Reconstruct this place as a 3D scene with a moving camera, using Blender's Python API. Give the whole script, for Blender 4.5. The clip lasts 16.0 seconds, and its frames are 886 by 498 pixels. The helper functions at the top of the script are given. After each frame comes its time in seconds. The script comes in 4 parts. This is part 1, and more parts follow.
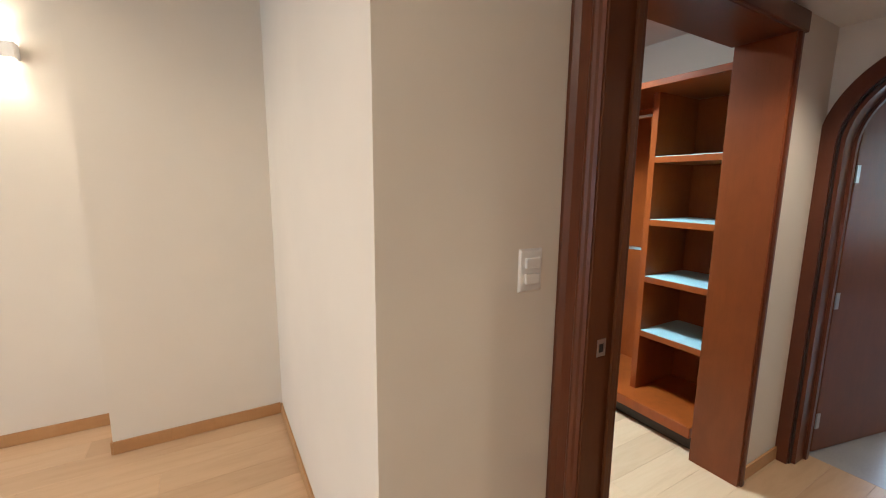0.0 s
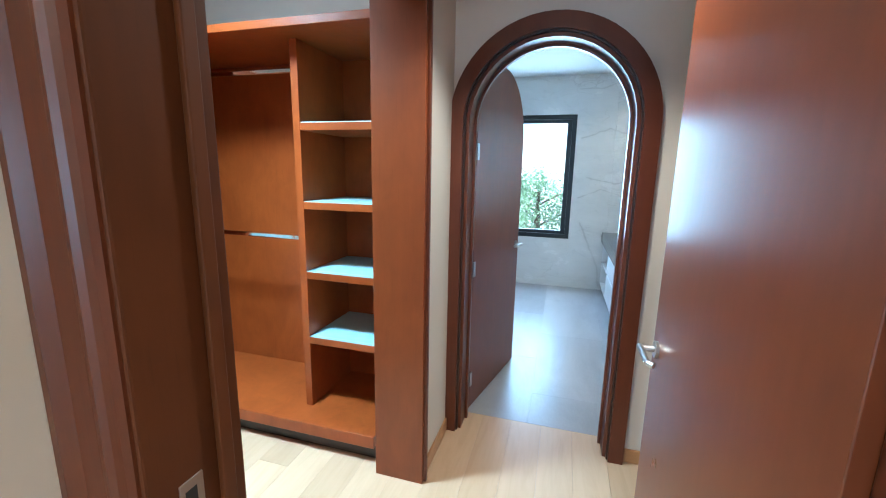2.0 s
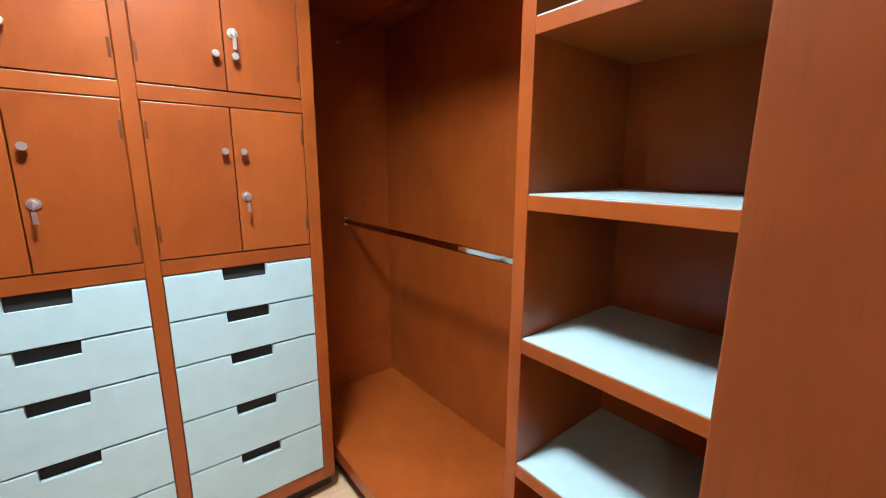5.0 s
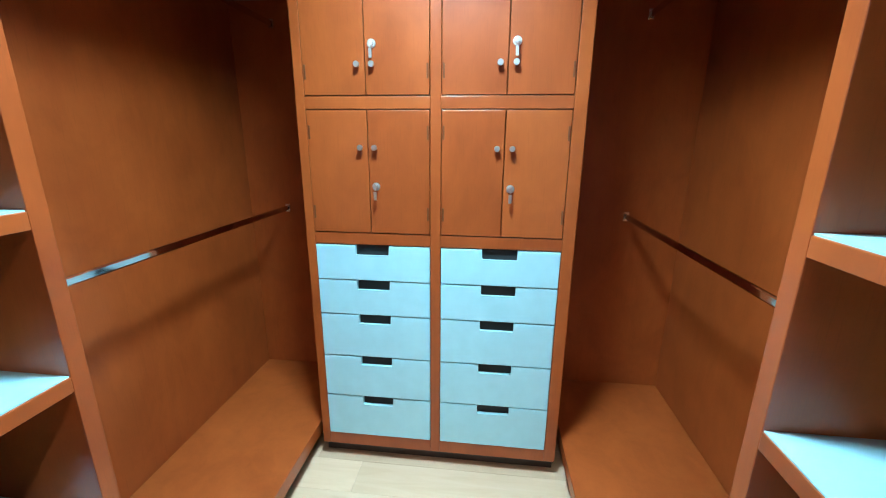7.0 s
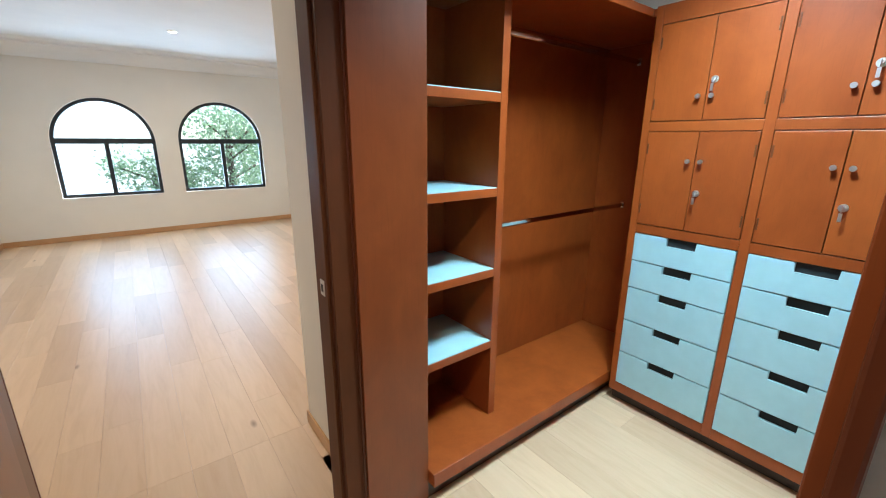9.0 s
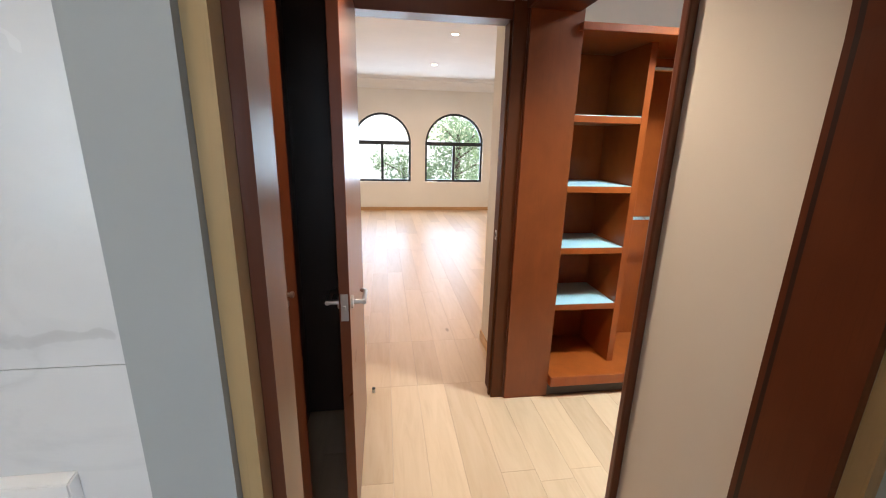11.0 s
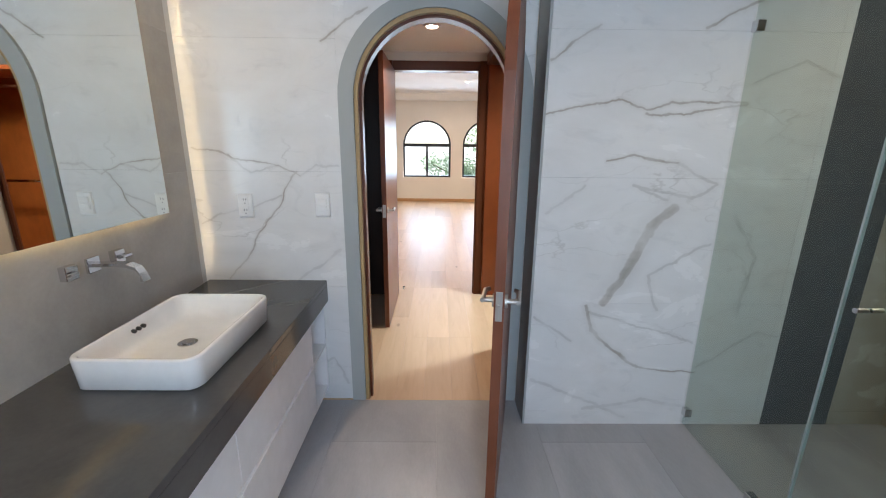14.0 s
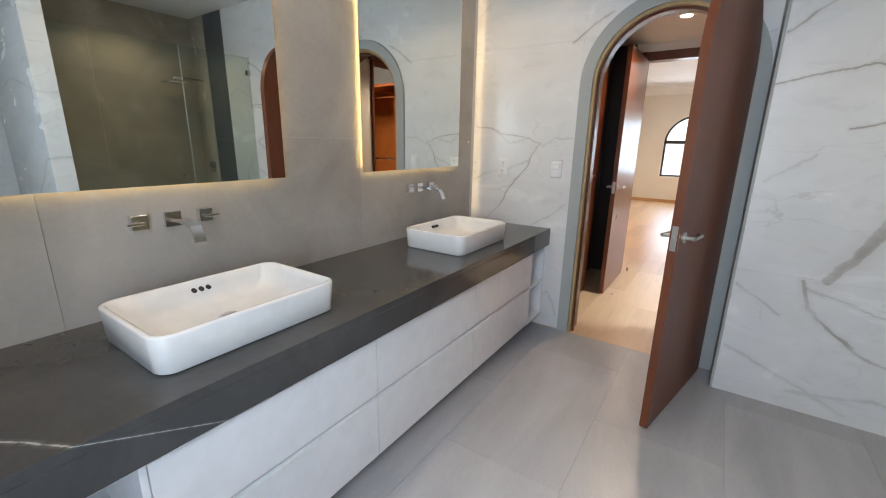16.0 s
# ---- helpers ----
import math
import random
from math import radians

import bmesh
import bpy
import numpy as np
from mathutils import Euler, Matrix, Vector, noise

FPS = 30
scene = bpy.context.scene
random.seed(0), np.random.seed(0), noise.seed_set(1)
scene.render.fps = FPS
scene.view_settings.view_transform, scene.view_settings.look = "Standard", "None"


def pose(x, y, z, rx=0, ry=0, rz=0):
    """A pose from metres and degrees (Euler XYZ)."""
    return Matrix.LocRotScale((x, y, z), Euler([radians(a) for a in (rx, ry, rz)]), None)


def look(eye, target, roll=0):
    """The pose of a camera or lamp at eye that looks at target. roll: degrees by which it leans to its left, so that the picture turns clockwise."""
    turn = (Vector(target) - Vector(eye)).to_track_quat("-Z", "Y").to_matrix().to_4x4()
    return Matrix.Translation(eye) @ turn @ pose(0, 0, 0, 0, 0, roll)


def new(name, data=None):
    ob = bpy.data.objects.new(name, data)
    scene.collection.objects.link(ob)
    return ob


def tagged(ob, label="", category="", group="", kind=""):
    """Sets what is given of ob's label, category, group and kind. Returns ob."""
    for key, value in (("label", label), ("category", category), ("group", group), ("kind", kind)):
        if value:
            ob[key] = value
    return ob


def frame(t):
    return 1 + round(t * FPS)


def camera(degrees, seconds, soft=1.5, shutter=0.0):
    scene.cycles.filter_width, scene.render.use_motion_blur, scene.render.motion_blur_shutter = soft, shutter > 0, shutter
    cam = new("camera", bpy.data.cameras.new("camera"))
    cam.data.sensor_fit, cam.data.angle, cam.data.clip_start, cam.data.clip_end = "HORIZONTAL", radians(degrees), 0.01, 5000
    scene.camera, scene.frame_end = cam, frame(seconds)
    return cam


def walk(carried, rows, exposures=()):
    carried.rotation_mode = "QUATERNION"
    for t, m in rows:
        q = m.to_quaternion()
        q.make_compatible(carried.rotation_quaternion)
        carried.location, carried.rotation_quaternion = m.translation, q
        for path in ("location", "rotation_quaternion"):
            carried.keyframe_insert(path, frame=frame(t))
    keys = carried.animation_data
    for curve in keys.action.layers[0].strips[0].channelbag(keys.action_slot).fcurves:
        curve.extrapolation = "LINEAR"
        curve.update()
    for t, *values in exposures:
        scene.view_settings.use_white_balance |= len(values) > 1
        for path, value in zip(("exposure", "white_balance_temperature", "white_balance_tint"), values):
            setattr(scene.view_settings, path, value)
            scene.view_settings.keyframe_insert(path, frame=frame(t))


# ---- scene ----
cam = camera(95.2, 16.0, soft=1.1)
PATH = [
    (0, (-0.011, -3.151, 1.661), (-1.724, -2.165, 1.355), 0.5),
    (0.5, (-0.009, -3.013, 1.674), (-1.352, -1.571, 1.332), 0.4),
    (1, (-0.072, -2.84, 1.684), (-1.047, -1.133, 1.314), 0.6),
    (1.5, (-0.168, -2.682, 1.671), (-0.881, -0.853, 1.29), 0.9),
    (2, (-0.352, -2.452, 1.629), (-0.9, -0.566, 1.25), 1.1),
    (2.5, (-0.486, -2.207, 1.599), (-0.919, -0.291, 1.22), 0.9),
    (3, (-0.59, -1.922, 1.547), (-1.071, -0.02, 1.158), 0.5),
    (3.5, (-0.759, -1.687, 1.49), (-1.47, 0.141, 1.096), 0.4),
    (4, (-0.916, -1.526, 1.465), (-1.918, 0.159, 1.068), 0.4),
    (4.5, (-1.022, -1.413, 1.473), (-2.297, 0.076, 1.077), 0.4),
    (4.7, (-1.052, -1.369, 1.488), (-2.439, 0.018, 1.097), 0.3),
    (6.8, (-1.043, -1.071, 1.594), (-2.973, -1.119, 1.072), 0.4),
    (7, (-0.994, -1.034, 1.6), (-2.913, -1.25, 1.077), 0.4),
    (7.5, (-0.854, -0.992, 1.628), (-2.687, -1.595, 1.1), 0.4),
    (8, (-0.665, -0.943, 1.644), (-2.381, -1.826, 1.117), 0.3),
    (8.5, (-0.526, -0.836, 1.656), (-2.064, -2.0, 1.126), 0.3),
    (9, (-0.361, -0.634, 1.667), (-1.534, -2.168, 1.144), 0.4),
    (9.5, (-0.233, -0.377, 1.704), (-1.02, -2.141, 1.184), 0.4),
    (10, (-0.2, -0.129, 1.71), (-0.723, -1.989, 1.195), 0.7),
    (10.2, (-0.192, -0.016, 1.705), (-0.633, -1.898, 1.192), 0.9),
    (12.3, (-0.148, 1.238, 1.729), (-0.363, -0.679, 1.201), 1.2),
    (12.5, (-0.168, 1.395, 1.713), (-0.37, -0.529, 1.205), 0.9),
    (13, (-0.264, 1.726, 1.684), (-0.45, -0.2, 1.177), 0.8),
    (13.5, (-0.374, 2.047, 1.664), (-0.486, 0.116, 1.158), 0.6),
    (14, (-0.472, 2.378, 1.649), (-0.494, 0.443, 1.145), 0.6),
    (14.5, (-0.578, 2.657, 1.616), (-0.498, 0.722, 1.116), 0.5),
    (15, (-0.645, 2.89, 1.536), (-0.364, 0.971, 1.044), 0.7),
    (15.5, (-0.737, 3.039, 1.484), (0.007, 1.25, 0.989), 0.6),
    (16, (-0.841, 3.109, 1.469), (0.239, 1.503, 0.964), 1.0),
]
# seconds, stops, kelvin, tint: the clip's camera brightens and tints its picture on the way
EXPOSURES = [(0.0, 1.55, 5900, 9), (0.5, 1.7, 5200, 4), (1.0, 1.95, 5200, 3), (1.5, 2.12, 5100, 2), (2.0, 2.2, 4850, 0), (2.5, 2.2, 4750, 0), (3.0, 2.15, 5500, 6), (3.5, 2.2, 6400, 13),
             (4.0, 1.9, 6900, 25), (4.7, 1.8, 6900, 27), (6.8, 1.95, 4900, -4), (7.5, 1.95, 5000, -3), (8.0, 1.9, 5100, -2), (8.5, 1.78, 5500, 2), (9.0, 1.66, 5400, 4),
             (9.5, 1.6, 5900, 8), (10.2, 1.72, 6200, 11), (12.3, 1.75, 6500, 19), (13.0, 1.65, 5800, 14), (14.5, 1.75, 6400, 15), (15.5, 1.75, 6600, 15), (16.0, 1.75, 6700, 15)]
walk(cam, [(t, look(eye, target, roll)) for t, eye, target, roll in PATH], EXPOSURES)


# ---- world and light ----
world = bpy.data.worlds.new("sky")
scene.world = world
world.use_nodes = True
wn = world.node_tree
sky = wn.nodes.new("ShaderNodeTexSky")
sky.sky_type = "NISHITA"
sky.sun_disc = False
sky.sun_elevation, sky.sun_rotation = radians(52), radians(255)
wn.links.new(sky.outputs[0], wn.nodes["Background"].inputs[0])
wn.nodes["Background"].inputs[1].default_value = 0.15

sun = new("sun", bpy.data.lights.new("sun", "SUN"))
sun.data.energy, sun.data.angle, sun.data.color = 5.0, radians(0.5), (1.0, 0.95, 0.87)
sun.matrix_world = look((-20, -5, 26), (0, 0, 0))


def window_light(x, y, z, w, h, yaw, power, colour=(0.66, 0.82, 1.0)):
    """The sky's light through a window's opening."""
    lamp = bpy.data.lights.new("window_light", "AREA")
    lamp.shape, lamp.size, lamp.size_y, lamp.energy = "RECTANGLE", w, h, power
    lamp.color = colour
    ob = new("window_light", lamp)
    ob.matrix_world = pose(x, y, z, 90, 0, yaw)
    return ob


def ceiling_lamp(x, y, z, power, colour, radius=0.05, cone=140):
    lamp = bpy.data.lights.new("lamp", "SPOT")
    lamp.energy, lamp.color, lamp.shadow_soft_size = power, colour, radius
    lamp.spot_size, lamp.spot_blend = radians(cone), 0.6
    ob = new("lamp", lamp)
    ob.location = (x, y, z)
    return ob


WARM, COOL = (1.0, 0.80, 0.58), (0.74, 0.93, 1.0)
# The lamps stand just under the fittings that the ceilings carry.
HALL_LAMPS = [(-0.41, -1.03)]
BATH_LAMPS = [(0.52, 2.66), (0.52, 0.85), (-1.3, 1.6), (-2.6, 1.1)]
BED_LAMPS = [(-1.1, -5.3), (-1.1, -7.6), (0.35, -4.2), (-2.4, -4.6)]
for x, y in HALL_LAMPS:
    ceiling_lamp(x, y, 2.49, 20, WARM)
for x, y in BATH_LAMPS:
    ceiling_lamp(x, y, 2.89, 8, (1.0, 0.78, 0.50))
for x, y in BED_LAMPS:
    ceiling_lamp(x, y, 3.00, 22, WARM, 0.05, 168)
panel = bpy.data.lights.new("panel_light", "AREA")
panel.shape, panel.size, panel.energy, panel.color, panel.spread = "DISK", 0.34, 15.5, COOL, radians(122)
new("panel_light", panel).location = (-1.98, -1.25, 2.762)
# added fill that lifts the closet ceiling and upper walls; it has no fitting
upper_fill = new("lamp", bpy.data.lights.new("lamp", "POINT"))
upper_fill.data.energy, upper_fill.data.color, upper_fill.data.shadow_soft_size = 3.0, COOL, 0.05
upper_fill.location = (-1.98, -1.25, 2.70)
window_light(-0.12, -9.66, 1.45, 1.3, 1.5, 0, 17)
window_light(-1.85, -9.66, 1.45, 1.3, 1.5, 0, 17)
window_light(-0.68, 3.70, 1.56, 0.8, 1.6, 180, 16, (0.66, 0.83, 1.0))


# ---- materials ----
def principled(name, rough=0.5, metal=0.0):
    m = bpy.data.materials.new(name)
    m.use_nodes = True
    b = m.node_tree.nodes["Principled BSDF"]
    b.inputs["Roughness"].default_value = rough
    b.inputs["Metallic"].default_value = metal
    return m, m.node_tree, b


def place_node(nt, scale=(1, 1, 1), turn=(0, 0, 0)):
    """World position, scaled."""
    geo = nt.nodes.new("ShaderNodeNewGeometry")
    mp = nt.nodes.new("ShaderNodeMapping")
    mp.inputs["Scale"].default_value = scale
    mp.inputs["Rotation"].default_value = [radians(a) for a in turn]
    nt.links.new(geo.outputs["Position"], mp.inputs["Vector"])
    return mp.outputs[0]


def noise_node(nt, vec, scale, detail=4.0, rough=0.55, distort=0.0):
    n = nt.nodes.new("ShaderNodeTexNoise")
    n.inputs["Scale"].default_value, n.inputs["Detail"].default_value = scale, detail
    n.inputs["Roughness"].default_value, n.inputs["Distortion"].default_value = rough, distort
    nt.links.new(vec, n.inputs["Vector"])
    return n.outputs["Fac"]


def ramp(nt, fac, stops):
    r = nt.nodes.new("ShaderNodeValToRGB")
    e = r.color_ramp.elements
    while len(e) < len(stops):
        e.new(0.5)
    for el, (p, c) in zip(e, stops):
        el.position, el.color = p, (*c, 1)
    nt.links.new(fac, r.inputs[0])
    return r.outputs[0]


def mix(nt, fac, a, b, mode="MIX"):
    m = nt.nodes.new("ShaderNodeMix")
    m.data_type, m.blend_type = "RGBA", mode
    for sock, v in ((m.inputs[0], fac), (m.inputs[6], a), (m.inputs[7], b)):
        if isinstance(v, (int, float)):
            sock.default_value = v
        elif isinstance(v, tuple):
            sock.default_value = (*v, 1)
        else:
            nt.links.new(v, sock)
    return m.outputs[2]


def bump(nt, b, height, strength, distance=0.002):
    n = nt.nodes.new("ShaderNodeBump")
    n.inputs["Strength"].default_value, n.inputs["Distance"].default_value = strength, distance
    nt.links.new(height, n.inputs["Height"])
    nt.links.new(n.outputs[0], b.inputs["Normal"])


def rough_range(nt, b, fac, lo, hi):
    r = nt.nodes.new("ShaderNodeMapRange")
    r.inputs["To Min"].default_value, r.inputs["To Max"].default_value = lo, hi
    nt.links.new(fac, r.inputs["Value"])
    nt.links.new(r.outputs[0], b.inputs["Roughness"])


def stained_wood(name, dark, light, grain=(9, 9, 0.7), rough=(0.3, 0.42), streaks=0.45, pored=True, gloss=0.5):
    """Stained veneer: soft streaks, cloudy stain, fine pores, and a tone of its own for each board."""
    m, nt, b = principled(name)
    info = nt.nodes.new("ShaderNodeObjectInfo")
    shift = nt.nodes.new("ShaderNodeVectorMath")
    shift.operation = "MULTIPLY_ADD"
    nt.links.new(info.outputs["Random"], shift.inputs[0])
    shift.inputs[1].default_value = (3.0, 5.0, 11.0)
    geo = nt.nodes.new("ShaderNodeNewGeometry")
    nt.links.new(geo.outputs["Position"], shift.inputs[2])

    def scaled(v):
        mp = nt.nodes.new("ShaderNodeMapping")
        mp.inputs["Scale"].default_value = v
        nt.links.new(shift.outputs[0], mp.inputs["Vector"])
        return mp.outputs[0]

    streak = noise_node(nt, scaled(grain), 3.0, 4.0, 0.5, 0.6)
    cloud = noise_node(nt, scaled((1.3, 1.3, 0.8)), 2.6, 5.0, 0.6, 1.2)
    blotch = noise_node(nt, scaled((1, 1, 0.7)), 9.0, 3.0, 0.5, 0.5)
    col = ramp(nt, cloud, [(0.28, dark), (0.72, light)])
    col = mix(nt, streaks, col, ramp(nt, streak, [(0.20, dark), (0.80, light)]))
    col = mix(nt, 0.25, col, ramp(nt, blotch, [(0.3, dark), (0.7, light)]))
    if pored:
        pores = noise_node(nt, place_node(nt, (220, 220, 9)), 1.0, 2.0)
        col = mix(nt, ramp(nt, pores, [(0.30, (0.12,) * 3), (0.42, (0, 0, 0))]), col, tuple(c * 0.45 for c in dark))
        bump(nt, b, pores, 0.012, 0.0004)
    tone = ramp(nt, info.outputs["Random"], [(0.0, (0.90, 0.86, 0.84)), (0.5, (1, 1, 1)), (1.0, (1.05, 1.10, 1.10))])
    col = mix(nt, 1.0, col, tone, "MULTIPLY")
    nt.links.new(col, b.inputs["Base Color"])
    rough_range(nt, b, cloud, *rough)
    b.inputs["Specular IOR Level"].default_value = gloss
    return m


CEDAR = stained_wood("cedar_stain", (0.205, 0.040, 0.006), (0.36, 0.082, 0.012), streaks=0.22)
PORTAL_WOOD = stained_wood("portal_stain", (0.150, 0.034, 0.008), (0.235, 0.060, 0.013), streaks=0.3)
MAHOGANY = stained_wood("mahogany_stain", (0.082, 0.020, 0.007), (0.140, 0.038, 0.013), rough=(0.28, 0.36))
DOOR_WOOD = stained_wood("varnished_mahogany", (0.112, 0.028, 0.009), (0.185, 0.050, 0.017), rough=(0.26, 0.31), pored=False)
JAMB_WOOD = stained_wood("dark_jamb_stain", (0.075, 0.023, 0.006), (0.118, 0.036, 0.010), rough=(0.5, 0.6), gloss=0.2)
ARCH_DOOR_WOOD = stained_wood("red_mahogany_veneer", (0.115, 0.029, 0.010), (0.190, 0.052, 0.018), rough=(0.34, 0.44))
# near-black wood for bead and toe kicks; in the linen cupboard it paints deep shade
DARK_SHADED_WOOD = stained_wood("dark_and_shaded_wood", (0.020, 0.009, 0.006), (0.035, 0.015, 0.009))
OAK_EDGE = stained_wood("oak_baseboard", (0.42, 0.22, 0.09), (0.54, 0.31, 0.14), grain=(2, 2, 12))
JAMB_TAN = stained_wood("tan_jamb", (0.40, 0.27, 0.12), (0.50, 0.35, 0.17))


def plank_wood():
    m, nt, b = principled("oak_plank", 0.3)
    info = nt.nodes.new("ShaderNodeObjectInfo")
    geo = nt.nodes.new("ShaderNodeNewGeometry")
    shift = nt.nodes.new("ShaderNodeVectorMath")
    shift.operation = "MULTIPLY_ADD"
    nt.links.new(info.outputs["Random"], shift.inputs[0])
    shift.inputs[1].default_value = (7.0, 31.0, 0.0)
    nt.links.new(geo.outputs["Position"], shift.inputs[2])
    mp = nt.nodes.new("ShaderNodeMapping")
    mp.inputs["Scale"].default_value = (6, 0.7, 1)
    nt.links.new(shift.outputs[0], mp.inputs["Vector"])
    streak = noise_node(nt, mp.outputs[0], 3.0, 7.0, 0.6, 0.8)
    col = ramp(nt, streak, [(0.25, (0.55, 0.37, 0.22)), (0.5, (0.605, 0.42, 0.258)), (0.8, (0.645, 0.46, 0.295))])
    tone = ramp(nt, info.outputs["Random"], [(0.0, (0.86, 0.83, 0.80)), (0.5, (1, 1, 1)), (1.0, (1.06, 1.05, 1.03))])
    col = mix(nt, 1.0, col, tone, "MULTIPLY")
    knot = nt.nodes.new("ShaderNodeTexVoronoi")
    knot.inputs["Scale"].default_value = 1.0
    mk = nt.nodes.new("ShaderNodeMapping")
    mk.inputs["Scale"].default_value = (2.6, 1.1, 1)
    nt.links.new(shift.outputs[0], mk.inputs["Vector"])
    nt.links.new(mk.outputs[0], knot.inputs["Vector"])
    spot = ramp(nt, knot.outputs["Distance"], [(0.015, (0.75,) * 3), (0.055, (0, 0, 0))])
    col = mix(nt, spot, col, (0.20, 0.11, 0.055))
    nt.links.new(col, b.inputs["Base Color"])
    rough_range(nt, b, streak, 0.34, 0.41)
    bump(nt, b, streak, 0.02, 0.001)
    return m


PLANK = plank_wood()


def plaster(name, colour, amount=0.03):
    m, nt, b = principled(name, 0.75)
    big = noise_node(nt, place_node(nt), 1.4, 3.0)
    fine = noise_node(nt, place_node(nt), 160.0, 3.0)
    lo = tuple(c * (1 - amount * 2) for c in colour)
    nt.links.new(ramp(nt, big, [(0.3, lo), (0.7, colour)]), b.inputs["Base Color"])
    bump(nt, b, fine, 0.10, 0.0008)
    return m


WALL = plaster("cream_wall_paint", (0.76, 0.71, 0.63))
CEIL = plaster("white_ceiling_paint", (0.80, 0.79, 0.77))
OUTSIDE = plaster("outside_render", (0.6, 0.56, 0.48))
FRAME_GREY = plaster("grey_arch_paint", (0.40, 0.42, 0.41))


def vein_field(nt, pos, keep, lines, jitter):
    """Distance, in widths, to the nearest of some ragged lines; keep drops the axis across the slab."""
    def vmath(op, a, b=None, scale=None):
        n = nt.nodes.new("ShaderNodeVectorMath")
        n.operation = op
        for k, v in enumerate((a, b)):
            if isinstance(v, tuple):
                n.inputs[k].default_value = v
            elif v is not None:
                nt.links.new(v, n.inputs[k])
        if scale is not None:
            nt.links.new(scale, n.inputs["Scale"])
        return n.outputs["Value"] if op in ("DOT_PRODUCT", "LENGTH") else n.outputs["Vector"]

    def fmath(op, a, b, clamp=False):
        n = nt.nodes.new("ShaderNodeMath")
        n.operation, n.use_clamp = op, clamp
        for k, v in enumerate((a, b)):
            if isinstance(v, (int, float)):
                n.inputs[k].default_value = v
            else:
                nt.links.new(v, n.inputs[k])
        return n.outputs[0]

    p = pos
    for scale, amount in ((2.6, jitter * 0.8), (13.0, jitter * 0.38), (50.0, jitter * 0.10)):
        n = nt.nodes.new("ShaderNodeTexNoise")
        n.inputs["Scale"].default_value, n.inputs["Detail"].default_value = scale, 3.0
        nt.links.new(pos, n.inputs["Vector"])
        off = vmath("SUBTRACT", n.outputs["Color"], (0.5, 0.5, 0.5))
        p = vmath("ADD", p, vmath("MULTIPLY", off, (amount * 2,) * 3))
    p = vmath("MULTIPLY", p, keep)
    near = None
    for width, pts in lines:
        for (a0, a1), (b0, b1) in zip(pts, pts[1:]):
            a = (a0, 0.0, a1) if keep[1] == 0 else (a0, a1, 0.0)
            d = (b0 - a0, 0.0, b1 - a1) if keep[1] == 0 else (b0 - a0, b1 - a1, 0.0)
            pa = vmath("SUBTRACT", p, a)
            h = fmath("MULTIPLY", vmath("DOT_PRODUCT", pa, d), 1 / ((b0 - a0) ** 2 + (b1 - a1) ** 2), True)
            dist = vmath("LENGTH", vmath("SUBTRACT", pa, vmath("SCALE", d, scale=h)))
            dist = fmath("MULTIPLY", dist, 1 / width)
            near = dist if near is None else fmath("MINIMUM", near, dist)
    return fmath("MULTIPLY", near, 0.25)


def marble(name, bold, faint):
    """Glazed white tile with long branching grey-brown veins."""
    m, nt, b = principled(name, 0.2)
    pos = place_node(nt)
    v0 = place_node(nt, (0.62, 0.62, 1.25), (8, 24, 10))
    cloud = noise_node(nt, v0, 2.6, 5.0, 0.6, 0.6)
    col = ramp(nt, cloud, [(0.3, (0.69, 0.685, 0.67)), (0.65, (0.78, 0.775, 0.765))])
    smoke = noise_node(nt, place_node(nt, (1.6, 1.6, 3.4), (0, 33, 0)), 2.0, 7.0, 0.62, 1.4)
    col = mix(nt, ramp(nt, smoke, [(0.56, (0, 0, 0)), (0.74, (0.35,) * 3)]), col, (0.50, 0.50, 0.50))
    hair = nt.nodes.new("ShaderNodeTexVoronoi")
    hair.feature = "DISTANCE_TO_EDGE"
    hair.inputs["Scale"].default_value = 2.3
    warp = nt.nodes.new("ShaderNodeTexNoise")
    warp.inputs["Scale"].default_value, warp.inputs["Detail"].default_value = 2.2, 9.0
    nt.links.new(v0, warp.inputs["Vector"])
    add = nt.nodes.new("ShaderNodeVectorMath")
    add.operation = "MULTIPLY_ADD"
    nt.links.new(warp.outputs["Color"], add.inputs[0])
    add.inputs[1].default_value = (0.7, 0.7, 0.7)
    nt.links.new(v0, add.inputs[2])
    nt.links.new(add.outputs[0], hair.inputs["Vector"])
    gate = ramp(nt, noise_node(nt, v0, 2.3, 2.0), [(0.50, (0, 0, 0)), (0.62, (1, 1, 1))])
    hairline = ramp(nt, hair.outputs["Distance"], [(0.0, (0.40,) * 3), (0.005, (0.2,) * 3), (0.014, (0, 0, 0))])
    col = mix(nt, mix(nt, 1.0, hairline, gate, "MULTIPLY"), col, (0.38, 0.36, 0.335))
    fade = ramp(nt, noise_node(nt, pos, 5.0, 3.0), [(0.30, (0.30,) * 3), (0.60, (1, 1, 1))])
    for lines, core, tint in ((faint, 0.45, (0.37, 0.355, 0.34)), (bold, 0.75, (0.29, 0.255, 0.21))):
        if lines:
            line = ramp(nt, vein_field(nt, pos, (1, 0, 1), lines, 0.045),
                        [(0.0, (core,) * 3), (0.18, (core * 0.85,) * 3), (0.26, (core * 0.22,) * 3), (0.9, (0, 0, 0))])
            col = mix(nt, mix(nt, 1.0, line, fade, "MULTIPLY"), col, tint)
    nt.links.new(col, b.inputs["Base Color"])
    rough_range(nt, b, cloud, 0.20, 0.32)
    return m


